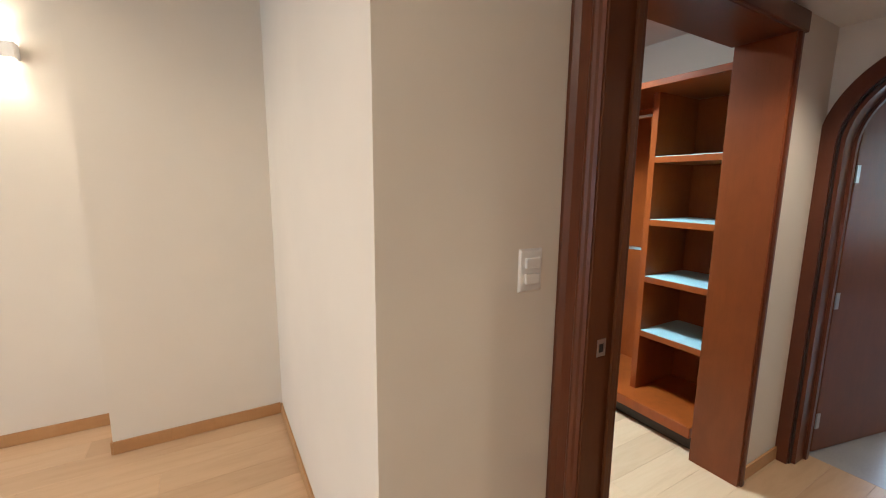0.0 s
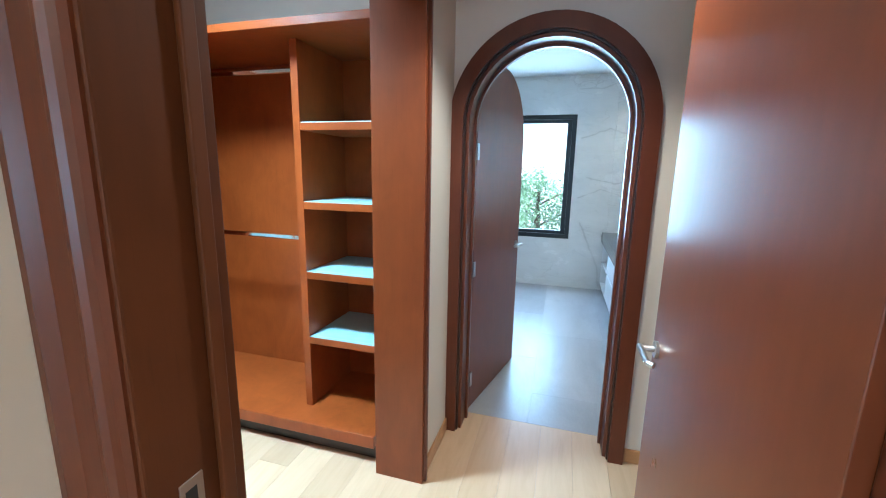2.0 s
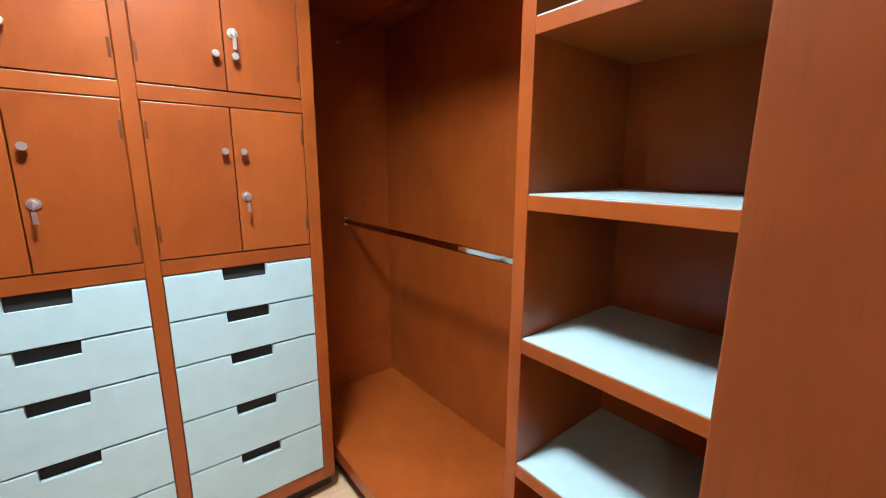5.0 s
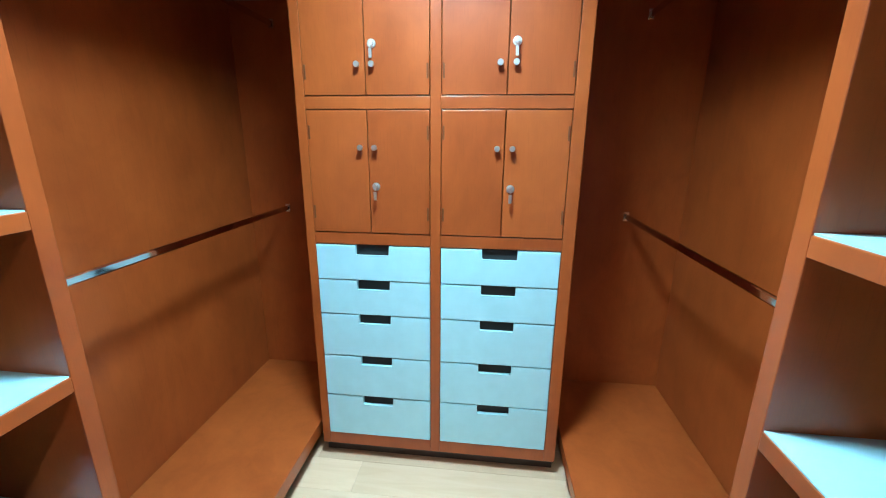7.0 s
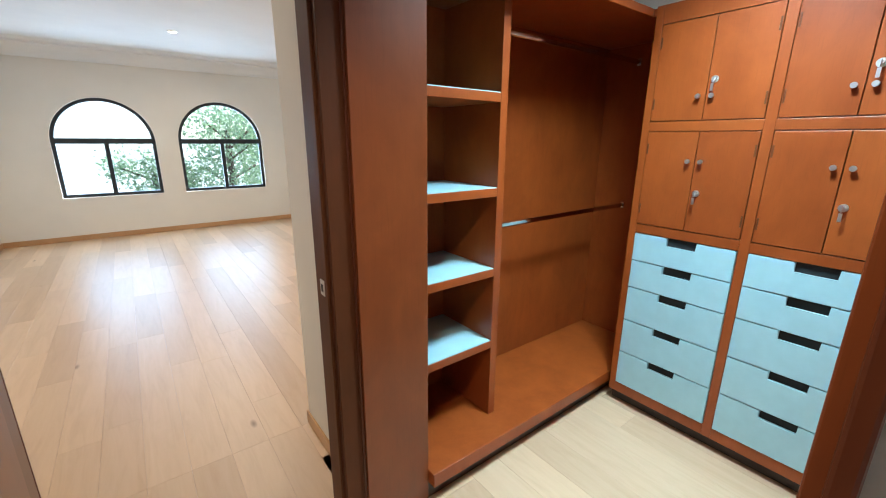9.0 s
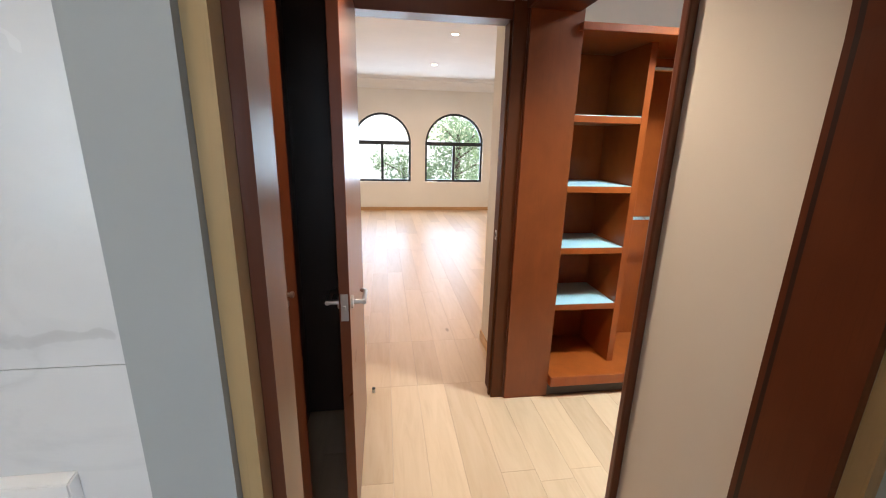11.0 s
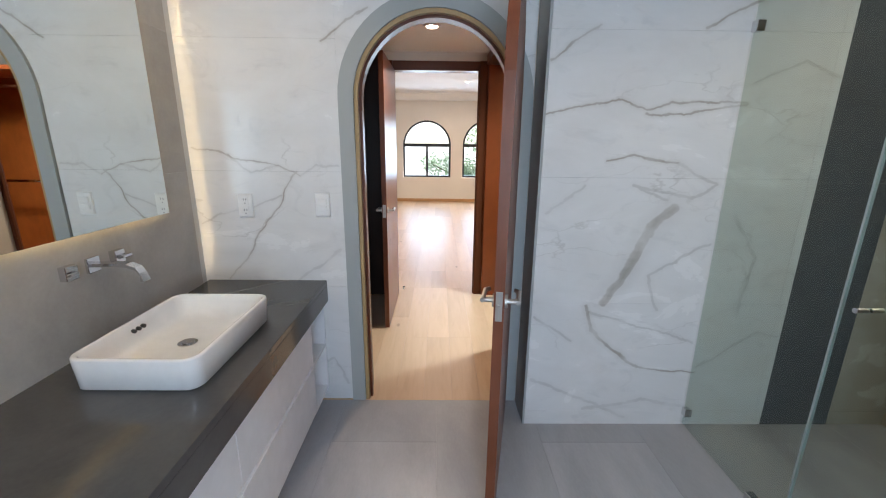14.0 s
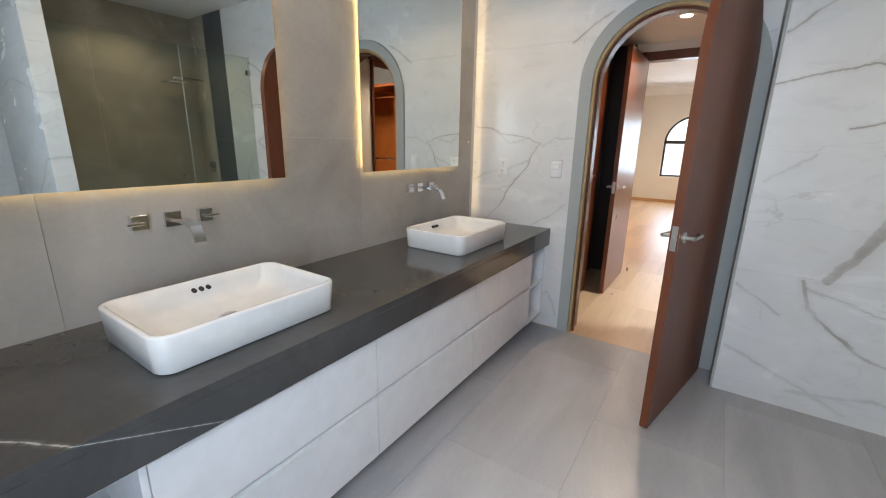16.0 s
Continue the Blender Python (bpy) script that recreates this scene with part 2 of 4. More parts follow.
# Veins run in the plane of the wall: width, then the points (x, z) that each passes.
MARBLE_BOX = marble("veined_marble_box",
                    [(0.006, [(-1.00, 1.80), (-1.20, 1.83), (-1.37, 1.87), (-1.50, 1.82), (-1.62, 1.87), (-1.99, 1.86)]),
                     (0.006, [(-1.50, 1.80), (-1.70, 1.81), (-1.99, 1.85)]), (0.027, [(-1.72, 1.335), (-1.60, 1.22), (-1.54, 1.06), (-1.40, 0.80)]),
                     (0.010, [(-1.31, 0.78), (-1.36, 0.62), (-1.48, 0.50), (-1.64, 0.39)]), (0.006, [(-1.64, 0.39), (-1.99, 0.36)]),
                     (0.006, [(-1.33, 1.57), (-1.48, 1.60), (-1.70, 1.56)]), (0.006, [(-1.01, 2.05), (-1.24, 2.19)]), (0.007, [(-1.75, 2.20), (-1.98, 2.32)])],
                    [(0.008, [(-1.70, 1.56), (-1.93, 1.45), (-1.80, 1.38), (-1.50, 1.46), (-1.68, 1.37)]), (0.008, [(-1.70, 0.75), (-1.62, 0.95), (-1.94, 1.15)]),
                     (0.007, [(-1.33, 0.74), (-1.62, 0.64), (-1.95, 0.56)]), (0.008, [(-1.02, 0.70), (-1.24, 0.55)]), (0.010, [(-1.02, 0.30), (-1.25, 0.20), (-1.60, 0.06)]),
                     (0.012, [(-1.35, 0.10), (-1.70, 0.18), (-1.97, 0.13)]), (0.008, [(-1.05, 1.30), (-1.22, 1.44)]),
                     (0.010, [(-2.05, 1.30), (-2.20, 1.05), (-2.16, 0.75)]), (0.008, [(-2.02, 1.95), (-2.25, 2.05), (-2.44, 1.98)]), (0.008, [(-2.0, 0.40), (-2.3, 0.62), (-2.44, 0.60)])])
MARBLE_ARCH = marble("veined_marble_arch",
                     [(0.005, [(0.93, 1.62), (0.84, 1.615), (0.67, 1.56), (0.45, 1.53), (0.33, 1.47)]), (0.005, [(0.35, 1.49), (0.43, 1.36), (0.46, 1.28), (0.60, 1.12), (0.66, 1.00), (0.80, 0.84)]),
                      (0.006, [(0.16, 2.18), (0.02, 2.28), (-0.09, 2.34)]), (0.006, [(-0.45, 2.45), (-0.90, 2.62)])],
                     [(0.006, [(0.33, 1.47), (0.22, 1.53), (0.10, 1.51)]), (0.006, [(0.93, 1.18), (0.80, 1.24), (0.62, 1.26), (0.45, 1.34)]), (0.006, [(0.72, 1.58), (0.60, 1.48), (0.45, 1.53)]),
                      (0.008, [(0.12, 1.03), (0.24, 0.93), (0.42, 0.80)]), (0.008, [(0.10, 0.12), (0.20, 0.30), (0.40, 0.22)]), (0.008, [(0.90, 2.70), (0.60, 2.62), (0.30, 2.78)])])
MARBLE = marble("veined_marble_tile", [],
                [(0.008, [(-0.15, 1.30), (0.15, 1.42), (0.55, 1.30)]), (0.008, [(-0.06, 1.58), (0.30, 1.50), (0.63, 1.62), (0.85, 1.92)]), (0.008, [(-0.23, 2.73), (0.05, 2.72), (0.37, 2.84), (0.9, 2.80)]),
                 (0.012, [(-0.10, 0.95), (0.06, 0.62), (0.18, 0.35), (0.22, 0.05)]), (0.008, [(-0.15, 2.10), (0.20, 2.22), (0.60, 2.12)]),
                 (0.008, [(-3.2, 1.80), (-2.6, 1.95), (-1.9, 1.82), (-1.2, 2.0)]), (0.010, [(-3.1, 0.6), (-2.5, 0.9), (-2.0, 1.3), (-1.3, 1.25)])])


def stone(name, dark, light, rough, vein=None, scale=2.2, stretch=(1, 1, 1), tones=0.0, turn=(0, 0, 0)):
    m, nt, b = principled(name)
    v = place_node(nt, stretch, turn)
    cloud = noise_node(nt, v, scale, 6.0, 0.6, 0.5)
    fine = noise_node(nt, v, 60.0, 3.0)
    col = ramp(nt, cloud, [(0.28, dark), (0.72, light)])
    col = mix(nt, 0.12, col, ramp(nt, fine, [(0.3, dark), (0.7, light)]))
    if vein:
        # the veins slant through the thickness of the slab
        rise = nt.nodes.new("ShaderNodeSeparateXYZ")
        nt.links.new(place_node(nt), rise.inputs[0])
        lean = nt.nodes.new("ShaderNodeMath")
        lean.operation, lean.inputs[1].default_value, lean.inputs[2].default_value = "MULTIPLY_ADD", -2.37, 2.37 * 0.83
        nt.links.new(rise.outputs[2], lean.inputs[0])
        along = nt.nodes.new("ShaderNodeMath")
        nt.links.new(rise.outputs[1], along.inputs[0])
        nt.links.new(lean.outputs[0], along.inputs[1])
        leant = nt.nodes.new("ShaderNodeCombineXYZ")
        nt.links.new(rise.outputs[0], leant.inputs[0])
        nt.links.new(along.outputs[0], leant.inputs[1])
        line = ramp(nt, vein_field(nt, leant.outputs[0], (1, 1, 0), vein, 0.02), [(0.0, (0.75,) * 3), (0.12, (0.5,) * 3), (0.25, (0.08,) * 3), (0.8, (0, 0, 0))])
        col = mix(nt, mix(nt, 1.0, line, ramp(nt, fine, [(0.35, (0.35,) * 3), (0.55, (1, 1, 1))]), "MULTIPLY"), col, (0.55, 0.54, 0.52))
    if tones:
        info = nt.nodes.new("ShaderNodeObjectInfo")
        col = mix(nt, 1.0, col, ramp(nt, info.outputs["Random"], [(0.0, (1 - tones,) * 3), (1.0, (1 + tones,) * 3)]), "MULTIPLY")
    nt.links.new(col, b.inputs["Base Color"])
    rough_range(nt, b, cloud, *rough)
    bump(nt, b, fine, 0.05, 0.0006)
    return m


COUNTER = stone("dark_grey_stone", (0.040, 0.040, 0.041), (0.085, 0.083, 0.080), (0.08, 0.17),
                vein=[(0.004, [(0.92, 0.50), (0.777, 0.342), (0.66, 0.21), (0.42, -0.01)]), (0.004, [(0.17, 2.93), (0.23, 2.95), (0.50, 3.12)])])
GREY_TILE = stone("grey_wall_tile", (0.29, 0.265, 0.235), (0.47, 0.435, 0.39), (0.28, 0.42), scale=2.0, tones=0.04)
FLOOR_TILE = stone("pale_grey_floor_tile", (0.30, 0.30, 0.315), (0.50, 0.50, 0.515), (0.24, 0.38), scale=1.5, stretch=(1.5, 0.5, 1), tones=0.10, turn=(0, 0, 35))
SLATE = stone("slate_strip", (0.055, 0.060, 0.068), (0.085, 0.092, 0.100), (0.3, 0.45))
BEIGE_TILE = stone("beige_shower_tile", (0.31, 0.27, 0.215), (0.48, 0.435, 0.365), (0.2, 0.32), scale=2.4)
GROUT = plaster("grout", (0.60, 0.59, 0.57))


def plain(name, colour, rough, metal=0.0, coat=0.0):
    m, nt, b = principled(name, rough, metal)
    n = noise_node(nt, place_node(nt), 14.0, 4.0)
    lo = tuple(c * 0.93 for c in colour)
    nt.links.new(ramp(nt, n, [(0.3, lo), (0.7, colour)]), b.inputs["Base Color"])
    rough_range(nt, b, n, rough * 0.9, rough * 1.15)
    b.inputs["Coat Weight"].default_value = coat
    return m


PALE_BLUE = plain("pale_blue_laminate", (0.40, 0.61, 0.64), 0.38)
LACQUER = plain("white_lacquer", (0.82, 0.82, 0.83), 0.3)
CERAMIC = plain("white_glazed_ceramic", (0.82, 0.81, 0.79), 0.08, coat=0.5)
PLASTIC = plain("white_plastic", (0.86, 0.85, 0.83), 0.35)
SEAL = plain("clear_seal", (0.34, 0.39, 0.37), 0.3)
GREY_TRIM = plain("grey_channel_trim", (0.62, 0.62, 0.63), 0.4)
SLOT = plain("dark_slot", (0.02, 0.02, 0.02), 0.6)
GRIP_SHADE = plain("grip_shade_black", (0.012, 0.010, 0.009), 0.8)
CHROME = plain("polished_chrome", (0.75, 0.75, 0.76), 0.08, 1.0)
SATIN = plain("satin_chrome", (0.86, 0.85, 0.83), 0.36, 1.0)
NICKEL = plain("satin_nickel", (0.56, 0.54, 0.51), 0.3, 1.0)
BLACK_METAL = plain("black_aluminium", (0.012, 0.014, 0.015), 0.38)
MIRROR, _, mb = principled("mirror_silver", 0.01, 1.0)
mb.inputs["Base Color"].default_value = (0.80, 0.84, 0.82, 1)
BARK = plain("bark", (0.10, 0.07, 0.05), 0.9)
GRASS = plain("pale_paving", (0.34, 0.33, 0.29), 0.9)


def glass(name, tint, weight):
    m = bpy.data.materials.new(name)
    m.use_nodes = True
    nt = m.node_tree
    nt.nodes.clear()
    out = nt.nodes.new("ShaderNodeOutputMaterial")
    clear, gloss, mx = (nt.nodes.new("ShaderNode" + k) for k in ("BsdfTransparent", "BsdfGlossy", "MixShader"))
    clear.inputs[0].default_value = (*tint, 1)
    gloss.inputs["Roughness"].default_value = 0.02
    lw = nt.nodes.new("ShaderNodeLayerWeight")
    lw.inputs[0].default_value = 0.5
    power = nt.nodes.new("ShaderNodeMath")
    power.operation, power.inputs[1].default_value = "POWER", 4.0
    rng_node = nt.nodes.new("ShaderNodeMapRange")
    rng_node.inputs["To Min"].default_value, rng_node.inputs["To Max"].default_value = weight, 0.7
    nt.links.new(lw.outputs["Facing"], power.inputs[0])
    nt.links.new(power.outputs[0], rng_node.inputs["Value"])
    nt.links.new(rng_node.outputs[0], mx.inputs[0])
    nt.links.new(clear.outputs[0], mx.inputs[1])
    nt.links.new(gloss.outputs[0], mx.inputs[2])
    nt.links.new(mx.outputs[0], out.inputs[0])
    return m


PANE = glass("window_glass", (0.97, 0.99, 0.98), 0.025)
SHOWER_GLASS = glass("shower_glass", (0.90, 0.945, 0.925), 0.02)


def glowing(name, colour, strength):
    m, nt, b = principled(name, 0.5)
    b.inputs["Emission Color"].default_value = (*colour, 1)
    b.inputs["Emission Strength"].default_value = strength
    b.inputs["Base Color"].default_value = (*colour, 1)
    return m


LED = glowing("warm_led_strip", (1.0, 0.74, 0.30), 3.8)
LED_BRIGHT = glowing("bright_led_strip", (1.0, 0.76, 0.38), 3.4)
BULB = glowing("lamp_disc", (1.0, 0.86, 0.66), 6.0)


def leaf_material():
    m, nt, b = principled("leaf", 0.5)
    g = nt.nodes.new("ShaderNodeNewGeometry")
    col = ramp(nt, g.outputs["Random Per Island"], [(0.0, (0.07, 0.105, 0.055)), (1.0, (0.14, 0.19, 0.10))])
    nt.links.new(col, b.inputs["Base Color"])
    thin, both = nt.nodes.new("ShaderNodeBsdfTranslucent"), nt.nodes.new("ShaderNodeAddShader")
    nt.links.new(col, thin.inputs[0])
    nt.links.new(b.outputs[0], both.inputs[0])
    nt.links.new(thin.outputs[0], both.inputs[1])
    nt.links.new(both.outputs[0], nt.nodes["Material Output"].inputs[0])
    return m


LEAF = leaf_material()


# ---- mesh helpers ----
def mesh_ob(name, bm, material, parent=None, label=""):
    me = bpy.data.meshes.new(name)
    bmesh.ops.recalc_face_normals(bm, faces=bm.faces)
    bm.to_mesh(me)
    bm.free()
    me.materials.append(material)
    ob = new(name, me)
    ob.parent = parent
    if label:
        tagged(ob, label)
    return ob


def part(name, bm, material, parent, label=""):
    return mesh_ob(name, bm, material, parent, label)


def thing(name, label, category, group="", at=(0, 0, 0)):
    ob = new(name)
    ob.location = at
    ob.empty_display_size = 0.05
    return tagged(ob, label, category, group)


def box(x0, x1, y0, y1, z0, z1, r=0.0, bm=None):
    """An upright box, its edges rounded by r."""
    one = bmesh.new()
    bmesh.ops.create_cube(one, size=1.0, matrix=Matrix.Translation(((x0 + x1) / 2, (y0 + y1) / 2, (z0 + z1) / 2)) @ Matrix.Diagonal((x1 - x0, y1 - y0, z1 - z0, 1)))
    if r:
        bmesh.ops.bevel(one, geom=list(one.edges), offset=r, segments=2, profile=0.5, affect="EDGES")
    if bm is None:
        return one
    tmp = bpy.data.meshes.new("tmp")
    one.to_mesh(tmp)
    one.free()
    bm.from_mesh(tmp)
    bpy.data.meshes.remove(tmp)
    return bm


AX = {"y": lambda a, b, d: (a, d, b), "x": lambda a, b, d: (d, a, b), "z": lambda a, b, d: (a, b, d)}


def prism(outline, axis, d0, d1, bm=None):
    """A flat outline pushed along an axis from d0 to d1."""
    bm = bm or bmesh.new()
    lo = [bm.verts.new(AX[axis](a, b, d0)) for a, b in outline]
    hi = [bm.verts.new(AX[axis](a, b, d1)) for a, b in outline]
    n = len(outline)
    bm.faces.new(lo)
    bm.faces.new(hi[::-1])
    for i in range(n):
        bm.faces.new((lo[i], hi[i], hi[(i + 1) % n], lo[(i + 1) % n]))
    return bm


def arc(cx, cz, r, a0, a1, n=28):
    return [(cx + r * math.cos(radians(a0 + (a1 - a0) * i / n)), cz + r * math.sin(radians(a0 + (a1 - a0) * i / n))) for i in range(n + 1)]


def arch_band(cx, spring, r_in, r_out, axis, d0, d1, foot=0.0):
    """An arched casing: two legs and a half ring."""
    outer = [(cx + r_out, foot)] + arc(cx, spring, r_out, 0, 180) + [(cx - r_out, foot)]
    inner = [(cx - r_in, foot)] + arc(cx, spring, r_in, 180, 0) + [(cx + r_in, foot)]
    n = len(outer)
    inner = inner[::-1]
    bm = bmesh.new()
    for i in range(n - 1):
        q = [outer[i], outer[i + 1], inner[i + 1], inner[i]]
        prism(q, axis, d0, d1, bm)
    bmesh.ops.remove_doubles(bm, verts=bm.verts, dist=1e-5)
    bm.verts.index_update()
    groups = {}
    for f in bm.faces:
        groups.setdefault(tuple(sorted(v.index for v in f.verts)), []).append(f)
    twins = [f for g in groups.values() if len(g) > 1 for f in g]
    bmesh.ops.delete(bm, geom=twins, context="FACES_ONLY")
    return bm


def rod(p, q, r, n=16, bm=None):
    """A round bar from p to q."""
    bm = bm or bmesh.new()
    p, q = Vector(p), Vector(q)
    m = Matrix.Translation((p + q) / 2) @ (q - p).to_track_quat("Z", "Y").to_matrix().to_4x4()
    bmesh.ops.create_cone(bm, cap_ends=True, segments=n, radius1=r, radius2=r, depth=(q - p).length, matrix=m)
    return bm


def structure(name, bm, material, label):
    return tagged(mesh_ob(name, bm, material), label, "", "", "structure")


# ---- setting: walls ----
TOP = 3.10
# hall and bedroom
structure("wall_bedroom_east", box(1.37, 1.57, -9.5, -1.93, -0.1, TOP), WALL, "cream painted plaster wall of the bedroom")
structure("wall_bedroom_west", box(-3.62, -3.42, -9.5, -3.77, -0.1, TOP), WALL, "cream painted plaster bedroom wall with a sconce")
structure("wall_pier", box(-3.62, -3.0, -3.77, -2.787, -0.1, TOP), WALL, "cream painted plaster pier that steps into the bedroom")
structure("wall_closet_south", box(-3.50, -1.0, -2.787, -2.47, -0.1, TOP), WALL, "cream painted plaster wall behind the closet")
structure("wall_switch", box(-1.24, -1.0, -2.47, -1.955, -0.1, TOP), WALL, "cream painted plaster wall end with a light switch")
structure("wall_door_side", box(0.10, 1.37, -2.13, -1.93, -0.1, TOP), WALL, "cream painted plaster wall beside the bedroom door")
structure("wall_door_head", box(-1.0, 0.10, -2.11, -1.955, 2.44, TOP), WALL, "cream painted plaster above the bedroom door")
structure("wall_hall_east", box(0.34, 0.54, -1.93, -0.17, -0.1, TOP), WALL, "cream painted plaster wall of the small hall")
structure("wall_hall_west", box(-1.225, -0.97, -0.645, 0.0, -0.1, TOP), WALL, "cream painted plaster stub wall beside the arch")
structure("wall_portal_head", box(-1.225, -0.97, -1.955, -0.645, 2.44, TOP), WALL, "cream painted plaster above the closet opening")
structure("wall_closet_west", box(-3.50, -3.30, -2.47, 0.0, -0.1, TOP), WALL, "white painted wall behind the closet cabinet")
structure("wall_closet_north", box(-3.40, -1.0, 0.02, 0.245, -0.1, TOP), WALL, "plaster wall between closet and bathroom")
# wall with the arched doorway
CX, SPRING, RAD = -0.45, 1.885, 0.45
out = [(-0.97, -0.1), (-0.97, TOP), (1.12, TOP), (1.12, -0.1), (CX + RAD, -0.1)] + arc(CX, SPRING, RAD, 0, 180) + [(CX - RAD, -0.1)]
structure("wall_arch", prism(out, "y", -0.165, -0.02), WALL, "cream plaster wall with an arched doorway")
# bathroom
structure("wall_bath_east", box(0.95, 1.12, -0.02, 3.75, -0.1, TOP), WALL, "wall behind the bathroom vanity")
structure("wall_bath_west", box(-3.45, -3.22, 0.245, 3.75, -0.1, TOP), WALL, "wall at the back of the shower")
bm = box(-3.45, -1.13, 3.545, 3.75, -0.1, TOP)
box(-0.23, 0.95, 3.545, 3.75, -0.1, TOP, bm=bm)
box(-1.13, -0.23, 3.545, 3.75, -0.1, 0.705, bm=bm)
box(-1.13, -0.23, 3.545, 3.75, 2.415, TOP, bm=bm)
structure("wall_bath_north", bm, WALL, "bathroom outer wall with a black framed window")
structure("wall_shower_end", box(-3.22, -1.93, 1.98, 2.10, -0.1, TOP), WALL, "partition at the end of the shower")

# bedroom window wall: two arched windows
WINS = [(-0.12, 0.68), (-1.845, 0.705)]
bm = box(0.56, 1.57, -9.7, -9.5, -0.1, TOP)
box(-1.14, -0.80, -9.7, -9.5, -0.1, TOP, bm=bm)
box(-3.62, -2.55, -9.7, -9.5, -0.1, TOP, bm=bm)
for cx, r in WINS:
    box(cx - r, cx + r, -9.7, -9.5, -0.1, 0.70, bm=bm)
    prism([(cx + r, 1.60)] + arc(cx, 1.60, r, 0, 180)[1:] + [(cx - r, TOP), (cx + r, TOP)], "y", -9.7, -9.5, bm)
structure("wall_bedroom_south", bm, WALL, "cream plaster wall with two arched windows")

# ceilings and roof
structure("ceiling_hall", box(-0.97, 0.34, -1.955, -0.165, 2.52, 2.60), CEIL, "white painted hall ceiling")
structure("ceiling_closet", box(-3.30, -1.225, -2.47, 0.02, 2.80, 2.88), CEIL, "white painted closet ceiling")
structure("ceiling_bathroom", box(-3.22, 0.95, -0.02, 3.545, 2.92, 3.0), CEIL, "white painted bathroom ceiling")
structure("ceiling_bedroom", box(-3.42, 1.37, -9.5, -2.13, 3.04, 3.09), CEIL, "white painted bedroom ceiling")
structure("roof", box(-3.7, 1.7, -9.8, 3.8, TOP, 3.3), OUTSIDE, "flat roof slab")
# cornice mouldings round the bedroom ceiling
prof = [(0, 2.80), (0.03, 2.80), (0.05, 2.84), (0.10, 2.90), (0.16, 2.95), (0.22, 2.97), (0.22, 3.0), (0.26, 3.04), (0, 3.04)]
structure("trim_cornice_south", prism([(-9.5 + a, b) for a, b in prof], "x", -3.42, 1.37), CEIL, "white stepped plaster cornice")
structure("trim_cornice_east", prism([(1.37 - a, b) for a, b in prof], "y", -9.5, -2.13), CEIL, "white stepped plaster cornice")
structure("trim_cornice_west", prism([(-3.42 + a, b) for a, b in prof], "y", -9.5, -3.75), CEIL, "white stepped plaster cornice")

# baseboards
def baseboard(x0, x1, y0, y1):
    structure("baseboard", box(x0, x1, y0, y1, 0.002, 0.085, 0.003), OAK_EDGE, "oak baseboard along the wall")


baseboard(-3.42, 1.37, -9.5, -9.488)
baseboard(1.358, 1.37, -9.488, -2.142)
baseboard(-3.42, -3.408, -9.488, -3.782)
baseboard(-3.42, -2.988, -3.782, -3.77)
baseboard(-3.0, -2.988, -3.77, -2.799)
baseboard(-2.988, -1.0, -2.799, -2.787)
baseboard(-1.0, -0.988, -2.799, -2.112)
baseboard(0.12, 1.358, -2.142, -2.13)
baseboard(-0.97, -0.958, -0.63, -0.177)
baseboard(-0.96, -0.95, -0.177, -0.165)
baseboard(0.09, 0.27, -0.177, -0.165)

# ---- wood portal of the closet ----
portal = thing("closet_portal", "reddish brown wooden lining round the closet opening", "door frame", at=(-1.1, -1.3, 0))
portal.location = (0, 0, 0)
part("pillar", box(-1.262, -0.955, -1.955, -1.912, 0.0, 2.44, 0.003), PORTAL_WOOD, portal)
part("pillar", box(-1.222, -0.955, -0.688, -0.645, 0.0, 2.44, 0.003), PORTAL_WOOD, portal)
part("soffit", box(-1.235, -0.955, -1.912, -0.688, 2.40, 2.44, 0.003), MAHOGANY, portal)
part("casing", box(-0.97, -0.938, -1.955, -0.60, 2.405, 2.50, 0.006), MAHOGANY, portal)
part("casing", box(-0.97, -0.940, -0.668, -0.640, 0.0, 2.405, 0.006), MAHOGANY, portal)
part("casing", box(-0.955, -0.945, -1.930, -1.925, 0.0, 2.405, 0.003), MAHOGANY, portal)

# ---- bedroom door and its frame ----
frame1 = tagged(new("door_frame_1"), "dark mahogany door frame with moulded casing", "door frame", "", "structure")
part("jamb", box(-1.0, -0.870, -2.105, -1.957, 0.0, 2.44, 0.004), JAMB_WOOD, frame1)
part("jamb", box(-0.004, 0.098, -2.11, -1.945, 0.0, 2.44, 0.004), MAHOGANY, frame1)
part("head", box(-0.870, -0.004, -2.105, -1.957, 2.352, 2.44, 0.004), MAHOGANY, frame1)
CASING = [(-1.003, -2.105), (-1.003, -2.122), (-0.996, -2.129), (-0.982, -2.130), (-0.972, -2.123), (-0.964, -2.117), (-0.925, -2.115), (-0.917, -2.122),
          (-0.905, -2.125), (-0.896, -2.120), (-0.890, -2.113), (-0.877, -2.110), (-0.877, -2.105)]
part("casing", prism(CASING, "z", 0.0, 2.44), MAHOGANY, frame1)
part("casing", prism([(-0.880 - x, y - 0.012) for x, y in CASING], "z", 0.0, 2.44), MAHOGANY, frame1)
part("casing", box(-1.0, 0.118, -2.128, -2.106, 2.36, 2.46, 0.006), MAHOGANY, frame1)
part("stop", box(-0.870, -0.857, -1.988, -1.962, 0.0, 2.352, 0.003), JAMB_WOOD, frame1)
part("jamb_lip", box(-0.954, -0.869, -1.9565, -1.932, 0.0, 2.44, 0.003), JAMB_WOOD, frame1)
part("strike_plate", box(-0.872, -0.8675, -2.058, -2.017, 1.097, 1.158, 0.001), NICKEL, frame1, "satin nickel strike plate")
